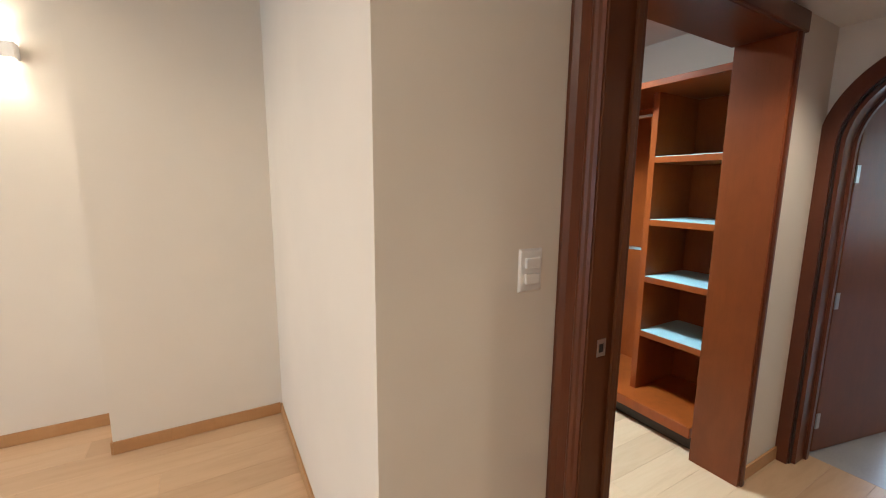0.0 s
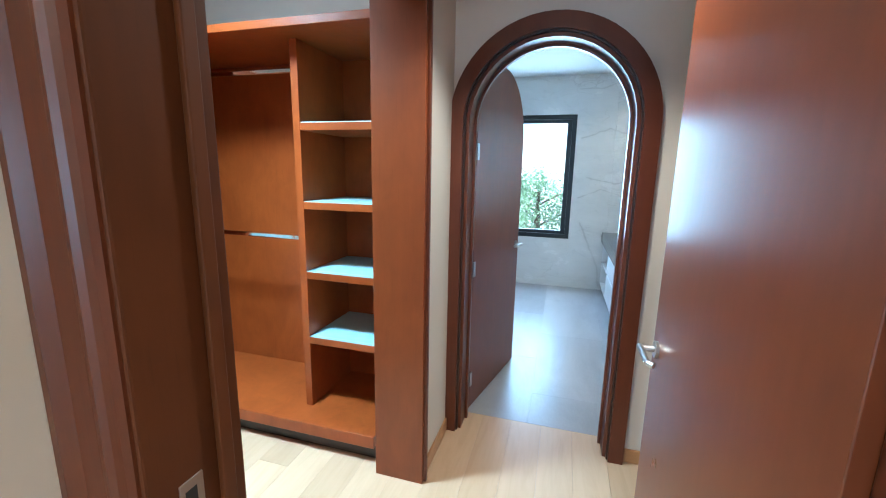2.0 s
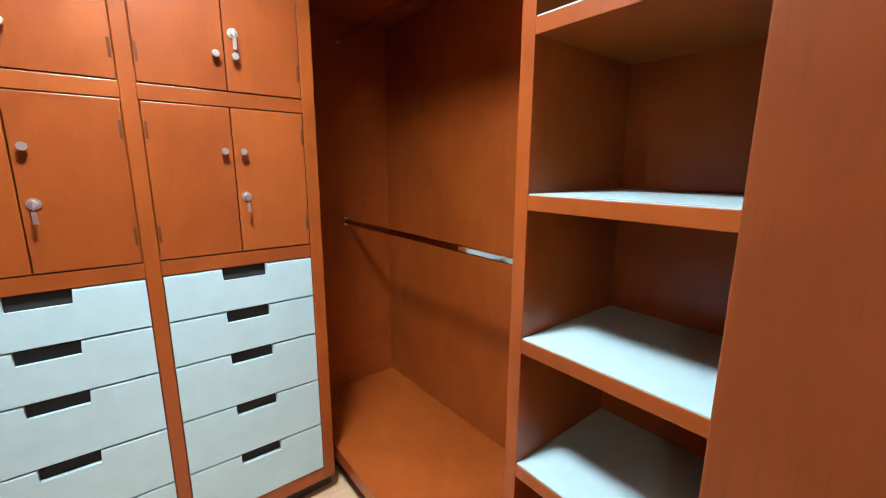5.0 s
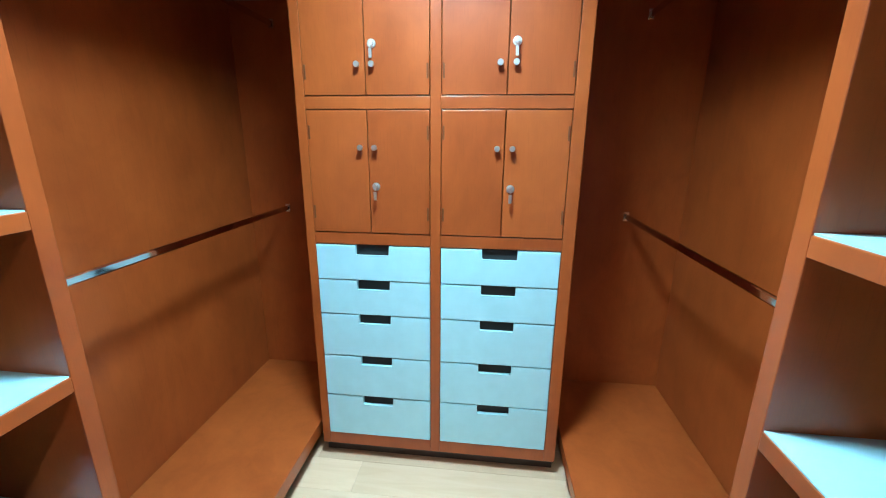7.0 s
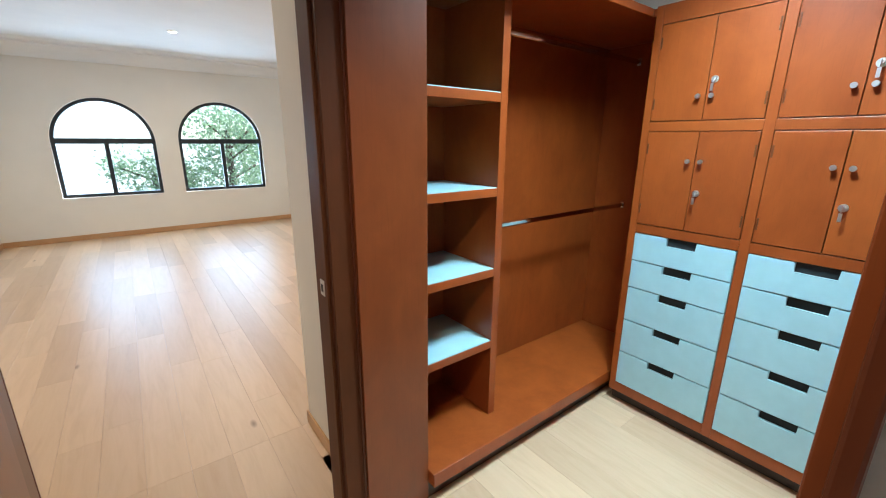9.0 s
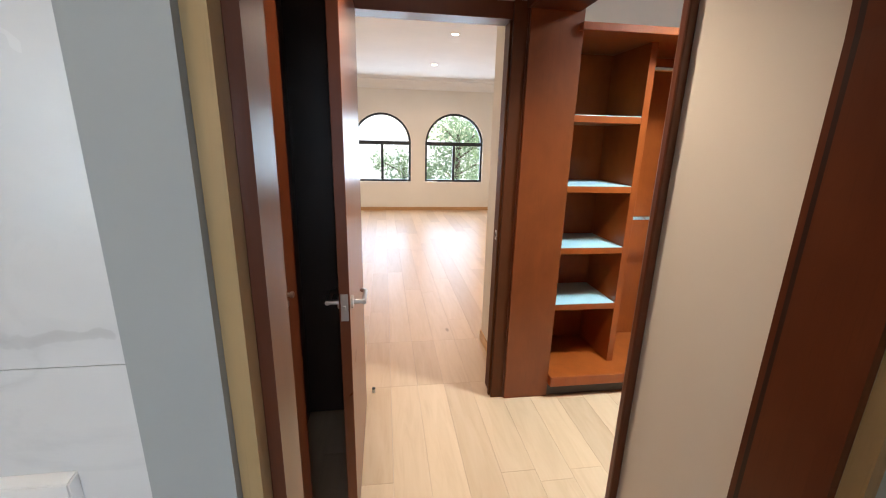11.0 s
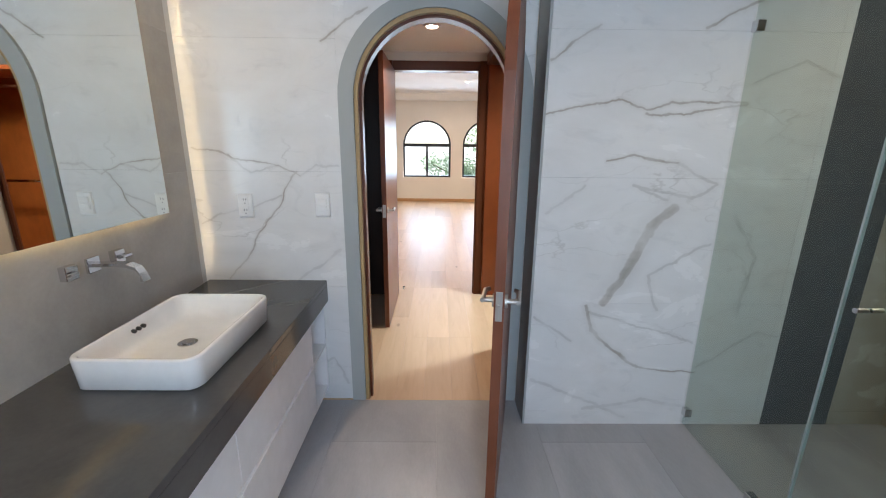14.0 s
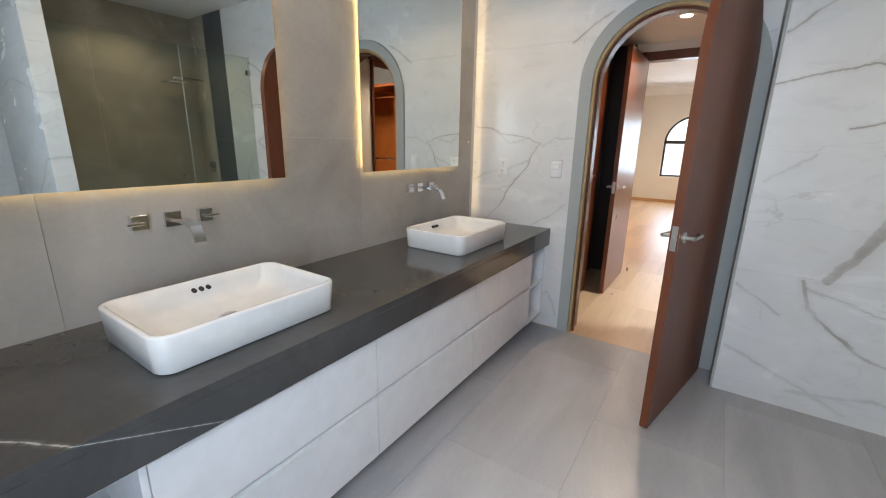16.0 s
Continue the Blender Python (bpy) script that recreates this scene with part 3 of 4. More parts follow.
part("latch_hole", box(-0.8695, -0.8668, -2.050, -2.030, 1.112, 1.142), SLOT, frame1)


def lever_handle(parent, x, y, z, face, along):
    """A lever handle on a door face. face: the way out of the door; along: the way the lever points."""
    f, a = Vector(face), Vector(along)
    c = Vector((x, y, z))
    h = part("door_handle", rod(c, c + f * 0.010, 0.027, 24), NICKEL, parent, "satin nickel lever handle")
    part("neck", rod(c + f * 0.010, c + f * 0.055, 0.010), NICKEL, h)
    bm = rod(c + f * 0.050 - a * 0.012, c + f * 0.050 + a * 0.115, 0.0095)
    rod(c + f * 0.050 + a * 0.112, c + f * 0.034 + a * 0.128, 0.0095, bm=bm)
    part("lever", bm, NICKEL, h)
    return h


door1 = thing("door_1", "dark mahogany flush door standing open into the hall", "door")
tagged(door1, kind="structure")
# leaf: hinge at the east jamb, opened by a right angle
part("leaf", box(-0.028, 0.012, -1.945, -1.045, 0.008, 2.345, 0.002), DOOR_WOOD, door1)
lever_handle(door1, -0.028, -1.105, 1.085, (-1, 0, 0), (0, -1, 0))
lever_handle(door1, 0.012, -1.105, 1.085, (1, 0, 0), (0, -1, 0))
part("latch_plate", box(-0.022, 0.006, -1.0452, -1.0425, 1.03, 1.14, 0.0008), NICKEL, door1, "satin nickel latch plate")
part("latch", box(-0.014, -0.002, -1.0428, -1.034, 1.075, 1.095, 0.002), NICKEL, door1)
for z in (0.25, 1.25, 2.1):
    part("hinge", box(-0.0075, -0.0045, -2.07, -1.975, z - 0.05, z + 0.05, 0.001), NICKEL, door1, "satin nickel hinge")

# ---- linen cupboard in the hall ----
linen = thing("linen_cupboard", "built-in hall cupboard, inside coloured dark as shade, door ajar", "cupboard")
# back and side get a near-black colour that holds the cupboard's inner shade
part("back_panel", box(0.325, 0.338, -1.925, -0.172, 0.004, 2.515), DARK_SHADED_WOOD, linen)
part("side_panel", box(0.10, 0.325, -1.925, -1.905, 0.004, 2.515), DARK_SHADED_WOOD, linen)
part("stile", box(0.275, 0.325, -0.235, -0.172, 0.004, 2.515, 0.002), MAHOGANY, linen)
d = part("door", box(-0.013, 0.013, -0.86, 0.0, 0.012, 2.44, 0.002), MAHOGANY, linen)
for y, z in ((-0.72, 1.20), (-0.665, 1.19)):
    bm = rod((-0.013, y, z), (-0.036, y, z), 0.006)
    rod((-0.036, y, z), (-0.046, y, z), 0.011, bm=bm)
    part("knob", bm, NICKEL, d, "small nickel knob")
for z in (0.3, 1.25, 2.25):
    part("hinge", box(-0.022, -0.0135, -0.02, 0.012, z - 0.045, z + 0.045, 0.002), NICKEL, d)
d.matrix_local = pose(0.262, -0.19, 0, 0, 0, -6)

# ---- arched doorway and bathroom door ----
frame2 = tagged(new("door_frame_2"), "arched doorway with brown casing and grey bathroom surround", "door frame", "", "structure")
part("hall_casing", arch_band(CX, SPRING, RAD + 0.005, RAD + 0.085, "y", -0.205, -0.165), MAHOGANY, frame2)
part("hall_bead", arch_band(CX, SPRING, RAD - 0.003, RAD + 0.012, "y", -0.185, -0.160), DARK_SHADED_WOOD, frame2)
part("jamb", arch_band(CX, SPRING, RAD - 0.022, RAD - 0.002, "y", -0.160, -0.045), MAHOGANY, frame2)
part("stop", arch_band(CX, SPRING, RAD - 0.038, RAD - 0.0225, "y", -0.045, -0.012), MAHOGANY, frame2)
part("inner_edge", arch_band(CX, SPRING, RAD - 0.022, RAD, "y", -0.012, 0.020), JAMB_TAN, frame2, "tan wooden edge")
part("surround", arch_band(CX, SPRING, RAD + 0.001, RAD + 0.085, "y", -0.012, 0.032), FRAME_GREY, frame2, "grey painted surround")

door2 = thing("door_2", "mahogany door with arched top, open into the bathroom", "door")
tagged(door2, kind="structure")
W = 0.895
leaf = [(0.0, 0.008), (W, 0.008), (W, SPRING)] + arc(W / 2, SPRING, W / 2 - 0.004, 0, 180)[1:-1] + [(0.0, SPRING)]
part("leaf", prism(leaf, "y", -0.02, 0.02), ARCH_DOOR_WOOD, door2)
lever_handle(door2, W - 0.065, -0.02, 1.05, (0, -1, 0), (-1, 0, 0))
lever_handle(door2, W - 0.065, 0.02, 1.05, (0, 1, 0), (-1, 0, 0))
part("latch_plate", box(W - 0.001, W + 0.002, -0.013, 0.013, 0.99, 1.11, 0.0008), NICKEL, door2, "satin nickel latch plate")
part("latch", box(W + 0.002, W + 0.010, -0.007, 0.006, 1.04, 1.06, 0.002), NICKEL, door2)
for z in (0.22, 1.0, 1.75):
    part("hinge", box(-0.004, 0.026, -0.028, -0.0205, z - 0.05, z + 0.05, 0.001), NICKEL, door2, "satin nickel hinge")
door2.matrix_world = pose(-0.897, 0.072, 0, 0, 0, 77.5)


# ---- closet ----
def shelf_tower(name, front, back, label):
    """Open shelves beside the portal; front and back are y."""
    s = 1 if front > back else -1
    t = thing(name, label, "shelf unit", "closet shelf towers")
    lo, hi = min(front, back), max(front, back)
    part("divider", box(-1.802, -1.757, lo, hi, 0.172, 2.302, 0.002), CEDAR, t)
    e = -1.262 if s > 0 else -1.240
    part("side_panel", box(e, e + 0.018, lo, hi, 0.172, 2.302, 0.002), CEDAR, t)
    part("back_panel", box(-1.757, e, min(back, back + s * 0.012), max(back, back + s * 0.012), 0.172, 2.302), CEDAR, t)
    for z in (0.632, 1.037, 1.446, 1.878):
        sh = part("shelf", box(-1.757, e, min(front, back + s * 0.012), max(front, back + s * 0.012), z - 0.045, z - 0.004, 0.002), CEDAR, t)
        a, b = front - s * 0.004, back + s * 0.013
        part("liner", box(-1.756, e - 0.001, min(a, b), max(a, b), z - 0.004, z, 0.0), PALE_BLUE, sh, "pale blue laminate shelf top")
    return t


def hanging_bay(front, back, label):
    s = 1 if front > back else -1
    t = thing("hanging_bay", label, "wardrobe", "closet hanging bays")
    lo, hi = min(back, back + s * 0.012), max(back, back + s * 0.012)
    part("back_panel", box(-3.285, -1.802, lo, hi, 0.172, 2.302), CEDAR, t)
    a = back + s * 0.012
    e0, e1 = (a, -1.842) if s > 0 else (-0.668, a)
    part("side_panel", box(-3.285, -3.272, min(e0, e1), max(e0, e1), 0.172, 2.302), CEDAR, t)
    y = back + s * (0.245 if s > 0 else 0.305)
    for z in (1.20, 2.19):
        bm = box(-3.265, -1.809, y - 0.007, y + 0.007, z - 0.015, z + 0.015, 0.006)
        r = part("hanging_rod", bm, CHROME, t, "chrome oval hanging rod")
        for x in (-3.271, -1.808):
            part("socket", box(x, x + 0.005, y - 0.014, y + 0.014, z - 0.024, z + 0.024, 0.002), CHROME, r)
    return t


for front, back, side in ((-2.032, -2.468, "bedroom"), (-0.468, 0.018, "bathroom")):
    shelf_tower("shelf_tower", front, back, "cedar-stained open shelves with pale blue tops, " + side + " side")
    hanging_bay(front, back, "cedar-stained hanging bay with two chrome rods, " + side + " side")
    s = 1 if front > back else -1
    lip = front + s * 0.165
    p = thing("closet_platform", "cedar-stained raised wardrobe base, " + side + " side", "wardrobe base", "closet bases")
    part("board", box(-3.285, -1.262, min(lip, back), max(lip, back), 0.098, 0.170, 0.003), CEDAR, p)
    k0, k1 = lip - s * 0.05, back
    part("toe_kick", box(-3.285, -1.262, min(k0, k1), max(k0, k1), 0.003, 0.098), DARK_SHADED_WOOD, p)
    c = thing("closet_canopy", "cedar-stained top board above the wardrobe, " + side + " side", "wardrobe top", "closet tops")
    part("board", box(-3.285, -1.236, min(lip - s * 0.02, back), max(lip - s * 0.02, back), 2.305, 2.341), CEDAR, c)
    part("front_edge", box(-3.285, -1.236, min(lip - s * 0.02, lip), max(lip - s * 0.02, lip), 2.303, 2.343, 0.003), CEDAR, c)

cab = thing("cupboard", "cedar-stained cupboard with eight small doors and ten pale blue drawers", "cupboard")
XF = -2.68
part("carcass", box(-3.285, XF - 0.022, -1.838, -0.672, 0.10, 2.300), CEDAR, cab)
for y0, y1 in ((-1.840, -1.800), (-1.279, -1.235), (-0.722, -0.670)):
    part("stile", box(XF - 0.022, XF, y0, y1, 0.082, 2.343, 0.003), CEDAR, cab)
for z0, z1 in ((0.082, 0.149), (1.147, 1.199), (1.717, 1.766), (2.250, 2.343)):
    for y0, y1 in ((-1.800, -1.279), (-1.235, -0.722)):
        part("rail", box(XF - 0.022, XF - 0.001, y0, y1, z0, z1, 0.002), CEDAR, cab)
part("toe_kick", box(-3.285, XF - 0.05, -1.838, -0.672, 0.003, 0.10), DARK_SHADED_WOOD, cab)
part("top_board", box(-3.285, XF - 0.022, -1.868, -0.642, 2.303, 2.341, 0.003), CEDAR, cab)
ROWS = [0.149, 0.374, 0.593, 0.810, 0.980, 1.145]
for y0, y1 in ((-1.797, -1.282), (-1.232, -0.725)):
    yc = (y0 + y1) / 2
    for z0, z1 in zip(ROWS, ROWS[1:]):
        a, b, h0 = yc - 0.076, yc + 0.076, z1 - 0.048
        out = [(y0, z0 + 0.002), (y1, z0 + 0.002), (y1, z1 - 0.003), (b, z1 - 0.003), (b, h0), (a, h0), (a, z1 - 0.003), (y0, z1 - 0.003)]
        bm = prism(out, "x", XF - 0.016, XF + 0.006)
        bmesh.ops.bevel(bm, geom=[e for e in bm.edges if all(v.co.x > XF for v in e.verts)], offset=0.003, segments=2, affect="EDGES")
        dr = part("drawer", bm, PALE_BLUE, cab, "pale blue drawer front with a cut-out grip")
        # a black sheet stands for the shade inside the cut-out
        part("grip_shade_sheet", box(XF - 0.0215, XF - 0.0165, a - 0.004, b + 0.004, h0 - 0.006, z1 - 0.002), GRIP_SHADE, dr, "black sheet for the shade behind the grip")
    for z0, z1, key in ((1.201, 1.715, -0.31), (1.768, 2.248, 0.21)):
        for k, (d0, d1) in enumerate(((y0, yc - 0.002), (yc + 0.002, y1))):
            dd = part("door", box(XF - 0.02, XF + 0.002, d0, d1, z0 + 0.002, z1 - 0.002, 0.002), CEDAR, cab)
            ky = (d1 - 0.028) if k == 0 else (d0 + 0.028)
            kz = z1 - 0.15 if z0 < 1.5 else z0 + 0.115
            bm = rod((XF, ky, kz), (XF + 0.014, ky, kz), 0.005, 12)
            rod((XF + 0.013, ky, kz), (XF + 0.024, ky, kz), 0.0115, 20, bm)
            part("knob", bm, SATIN, dd, "round chrome knob")
            hy = d0 + 0.003 if k == 0 else d1 - 0.011
            for hz in (z0 + 0.09, z1 - 0.09):
                part("hinge", box(XF + 0.0015, XF + 0.005, hy, hy + 0.008, hz - 0.028, hz + 0.028, 0.001), MAHOGANY, dd)
            if k == 1:
                lz = kz - 0.16 if z0 < 1.5 else kz + 0.075
                bm = rod((XF, ky, lz), (XF + 0.006, ky, lz), 0.017, 20)
                rod((XF + 0.006, ky, lz), (XF + 0.020, ky, lz), 0.009, 14, bm)
                lk = part("lock", bm, SATIN, dd, "chrome cam lock with key")
                box(XF + 0.018, XF + 0.034, ky - 0.0012, ky + 0.0012, lz - 0.016, lz + 0.010, bm=(bm := bmesh.new()))
                box(XF + 0.026, XF + 0.029, ky - 0.006, ky + 0.006, lz - 0.055, lz - 0.020, bm=bm)
                part("key", bm, SATIN, lk)


# ---- switches and outlets ----
def wall_plate(name, label, m, gadgets, size=(0.075, 0.125)):
    """A plate in its own xz plane, facing -y."""
    w, h = size
    t = thing(name, label, "socket" if "outlet" in name else "switch")
    bm = bmesh.new()
    bmesh.ops.create_cone(bm, cap_ends=True, segments=4, radius1=math.sqrt(0.5), radius2=math.sqrt(0.5) * 0.86, depth=1.0,
                          matrix=pose(0, -0.005, 0, 90) @ Matrix.Diagonal((w, h, 0.010, 1)) @ Matrix.Rotation(radians(45), 4, "Z"))
    bmesh.ops.bevel(bm, geom=list(bm.edges), offset=0.0015, segments=2, affect="EDGES")
    part("plate", bm, PLASTIC, t)
    for z in gadgets:
        if "outlet" in name:
            fr = part("insert", box(-0.018, 0.018, -0.0125, -0.010, z - 0.026, z + 0.026, 0.002), PLASTIC, t)
            for x, hh in ((-0.007, 0.008), (0.007, 0.007)):
                part("slot", box(x - 0.0012, x + 0.0012, -0.0135, -0.0122, z + 0.002, z + 0.002 + hh * 1.6), SLOT, fr)
            part("ground_hole", rod((0, -0.0122, z - 0.013), (0, -0.0135, z - 0.013), 0.003, 10), SLOT, fr)
        else:
            part("rocker", box(-w * 0.3, w * 0.3, -0.020, -0.010, z - 0.017, z + 0.017, 0.003), PLASTIC, t)
    t.matrix_world = m
    return t


wall_plate("light_switch", "white double rocker light switch on cream wall", pose(-1.0, -2.253, 1.392, 0, 0, 90), (0.026, -0.026), (0.10, 0.146))
wall_plate("power_outlet", "white double power outlet on marble tile", pose(0.655, 0.014, 1.286, 0, 0, 180), (0.03, -0.03), (0.092, 0.142))
wall_plate("light_switch", "white rocker light switch on marble tile", pose(0.207, 0.014, 1.294, 0, 0, 180), (0.02, -0.02), (0.090, 0.140))
wall_plate("power_outlet", "white power outlet on marble beside the vanity", pose(0.664, 3.528, 1.317, 0, 0, 0), (0.03, -0.03))

# ---- wall sconce of the bedroom ----
sc = thing("wall_sconce", "small up-and-down wall lamp glowing warm", "wall lamp")
part("body", box(-3.42, -3.33, -4.17, -4.05, 2.36, 2.45, 0.006), PLASTIC, sc)
part("glow_top", box(-3.41, -3.34, -4.155, -4.065, 2.451, 2.455), BULB, sc, "glowing lamp opening")
part("glow_bottom", box(-3.41, -3.34, -4.155, -4.065, 2.355, 2.359), BULB, sc, "glowing lamp opening")
for z, rx in ((2.49, 180), (2.32, 0)):
    lamp = bpy.data.lights.new("sconce_light", "SPOT")
    lamp.energy, lamp.color, lamp.spot_size, lamp.shadow_soft_size, lamp.spot_blend = 1.3, WARM, radians(95), 0.02, 0.5
    new("sconce_light", lamp).matrix_world = pose(-3.36, -4.11, z, rx, 0, 0)


def downlight(x, y, z):
    t = thing("downlight", "round recessed ceiling light, switched on", "ceiling light", "recessed ceiling lights")
    bm = bmesh.new()
    bmesh.ops.create_cone(bm, segments=32, radius1=0.055, radius2=0.068, depth=0.010, matrix=Matrix.Translation((x, y, z - 0.005)), cap_ends=True)
    part("trim_ring", bm, CEIL, t)
    bm = bmesh.new()
    bmesh.ops.create_cone(bm, segments=32, radius1=0.042, radius2=0.042, depth=0.004, matrix=Matrix.Translation((x, y, z - 0.012)), cap_ends=True)
    part("disc", bm, BULB, t, "glowing lamp disc")


for x, y in HALL_LAMPS:
    downlight(x, y, 2.52)
for x, y in BATH_LAMPS:
    downlight(x, y, 2.92)
for x, y in BED_LAMPS:
    downlight(x, y, 3.04)
ceiling_panel = thing("ceiling_panel_light", "round white surface-mounted ceiling light, switched on", "ceiling light")
part("rim", rod((-1.98, -1.25, 2.772), (-1.98, -1.25, 2.80), 0.175, 40), CEIL, ceiling_panel)
part("diffuser", rod((-1.98, -1.25, 2.768), (-1.98, -1.25, 2.772), 0.160, 40), BULB, ceiling_panel, "glowing diffuser")


# ---- windows ----
def arched_window(name, cx, r):
    t = tagged(new(name), "arched black aluminium window with a divided lower sash", "window", "", "structure")
    y0, y1 = -9.63, -9.56
    part("window_frame", arch_band(cx, 1.60, r - 0.05, r - 0.001, "y", y0, y1, 0.70), BLACK_METAL, t)
    part("window_frame", box(cx - r + 0.05, cx + r - 0.05, y0, y1, 0.70, 0.75, 0.003), BLACK_METAL, t)
    part("transom", box(cx - r + 0.05, cx + r - 0.05, y0, y1 + 0.01, 1.56, 1.645, 0.003), BLACK_METAL, t)
    part("mullion", box(cx - 0.03, cx + 0.03, y0, y1, 0.75, 1.56, 0.003), BLACK_METAL, t)
    for x0, x1 in ((cx - r + 0.05, cx - 0.03), (cx + 0.03, cx + r - 0.05)):
        g = part("pane", box(x0, x1, -9.602, -9.596, 0.75, 1.56), PANE, t)
        g.visible_shadow = False
    g = part("pane", prism(arc(cx, 1.645, r - 0.05, 0, 180), "y", -9.602, -9.596), PANE, t)
    g.visible_shadow = False
    return t


arched_window("window_1", *WINS[0])
arched_window("window_2", *WINS[1])
w3 = tagged(new("window_3"), "black aluminium bathroom window", "window", "", "structure")
for x0, x1, z0, z1 in ((-1.129, -1.07, 0.706, 2.414), (-0.29, -0.231, 0.706, 2.414), (-1.07, -0.29, 0.706, 0.766), (-1.07, -0.29, 2.354, 2.414)):
    part("window_frame", box(x0, x1, 3.55, 3.64, z0, z1, 0.003), BLACK_METAL, w3)
for x0, x1, z0, z1 in ((-1.0695, -1.03, 0.7665, 2.3535), (-0.35, -0.2905, 0.7665, 2.3535), (-1.03, -0.35, 0.7665, 0.815), (-1.03, -0.35, 2.305, 2.3535)):
    part("sash", box(x0, x1, 3.585, 3.63, z0, z1, 0.003), BLACK_METAL, w3)
g = part("pane", box(-1.03, -0.35, 3.600, 3.606, 0.815, 2.305), PANE, w3)
g.visible_shadow = False


# ---- bathroom vanity ----
ctr = thing("stone_worktop", "dark grey stone vanity top with white veins", "worktop")
part("slab", box(0.212, 0.928, 0.016, 3.528, 0.800, 0.830, 0.002), COUNTER, ctr)
part("apron", box(0.212, 0.242, 0.016, 3.528, 0.695, 0.800, 0.002), COUNTER, ctr)


def vanity_unit(y0, y1, label):
    t = thing("vanity_cabinet", label, "cabinet", "vanity cabinets")
    part("body", box(0.262, 0.928, y0 + 0.001, y1 - 0.001, 0.095, 0.694), LACQUER, t)
    for z0, z1 in ((0.10, 0.392), (0.415, 0.672)):
        part("drawer", box(0.242, 0.261, y0 + 0.0015, y1 - 0.0015, z0, z1, 0.002), LACQUER, t)
    # the channel is greyer than the white drawer fronts
    part("grip_channel", box(0.2575, 0.2615, y0 + 0.002, y1 - 0.002, 0.393, 0.414), GREY_TRIM, t, "grey grip channel")
    return t


for y0, y1 in ((0.30, 1.15), (1.15, 1.985), (1.985, 2.82)):
    vanity_unit(y0, y1, "white lacquered wall-hung vanity unit with two drawers")
for y0, y1 in ((0.016, 0.299), (2.821, 3.528)):
    t = thing("vanity_shelf", "white lacquered open end shelf of the vanity", "shelf unit", "vanity end shelves")
    part("side_panel", box(0.242, 0.928, y0, y0 + 0.018, 0.095, 0.694, 0.001), LACQUER, t)
    part("side_panel", box(0.242, 0.928, y1 - 0.018, y1, 0.095, 0.694, 0.001), LACQUER, t)
    part("back_panel", box(0.60, 0.62, y0 + 0.018, y1 - 0.018, 0.095, 0.694), LACQUER, t)
    for z in (0.095, 0.39):
        part("shelf", box(0.242, 0.60, y0 + 0.018, y1 - 0.018, z, z + 0.02, 0.001), LACQUER, t)


def rounded(x0, x1, y0, y1, r, n=6):
    pts = []
    for cx, cy, a in ((x1 - r, y1 - r, 0), (x0 + r, y1 - r, 90), (x0 + r, y0 + r, 180), (x1 - r, y0 + r, 270)):
        for i in range(n + 1):
            w = radians(a + 90 * i / n)
            pts.append((cx + r * math.cos(w), cy + r * math.sin(w)))
    return pts


def basin(y0, y1):
    x0, x1, z0, z1 = 0.325, 0.765, 0.831, 0.952
    t = thing("basin", "white rectangular ceramic vessel basin on the stone top", "sink", "vessel basins")
    rings = [(0.014, 0.045, z0), (0.007, 0.05, z0 + 0.006), (0.0, 0.055, z1 - 0.008), (0.002, 0.055, z1 - 0.002), (0.007, 0.05, z1),
             (0.013, 0.045, z1), (0.019, 0.042, z1 - 0.004), (0.026, 0.05, z1 - 0.03), (0.045, 0.06, z0 + 0.045), (0.075, 0.07, z0 + 0.028), (0.16, 0.06, z0 + 0.022)]
    bm = bmesh.new()
    loops = []
    for inset, r, z in rings:
        loops.append([bm.verts.new((x, y, z)) for x, y in rounded(x0 + inset, x1 - inset, y0 + inset, y1 - inset, r)])
    n = len(loops[0])
    for a, b in zip(loops, loops[1:]):
        for i in range(n):
            bm.faces.new((a[i], a[(i + 1) % n], b[(i + 1) % n], b[i]))
    bm.faces.new(loops[0][::-1])
    bm.faces.new(loops[-1])
    for f in bm.faces:
        f.smooth = True
    part("bowl", bm, CERAMIC, t)
    yc = (y0 + y1) / 2
    bm = rod((0.545, yc, z0 + 0.022), (0.545, yc, z0 + 0.026), 0.036, 28)
    rod((0.545, yc, z0 + 0.026), (0.545, yc, z0 + 0.032), 0.024, 24, bm)
    part("drain", bm, CHROME, t, "chrome drain")
    for k in (-1, 0, 1):
        part("overflow_hole", rod((x1 - 0.040, yc + k * 0.026, z1 - 0.036), (x1 - 0.026, yc + k * 0.026, z1 - 0.034), 0.008, 16), SLOT, t)
    return t


basin(0.565, 1.18)
basin(2.10, 2.735)


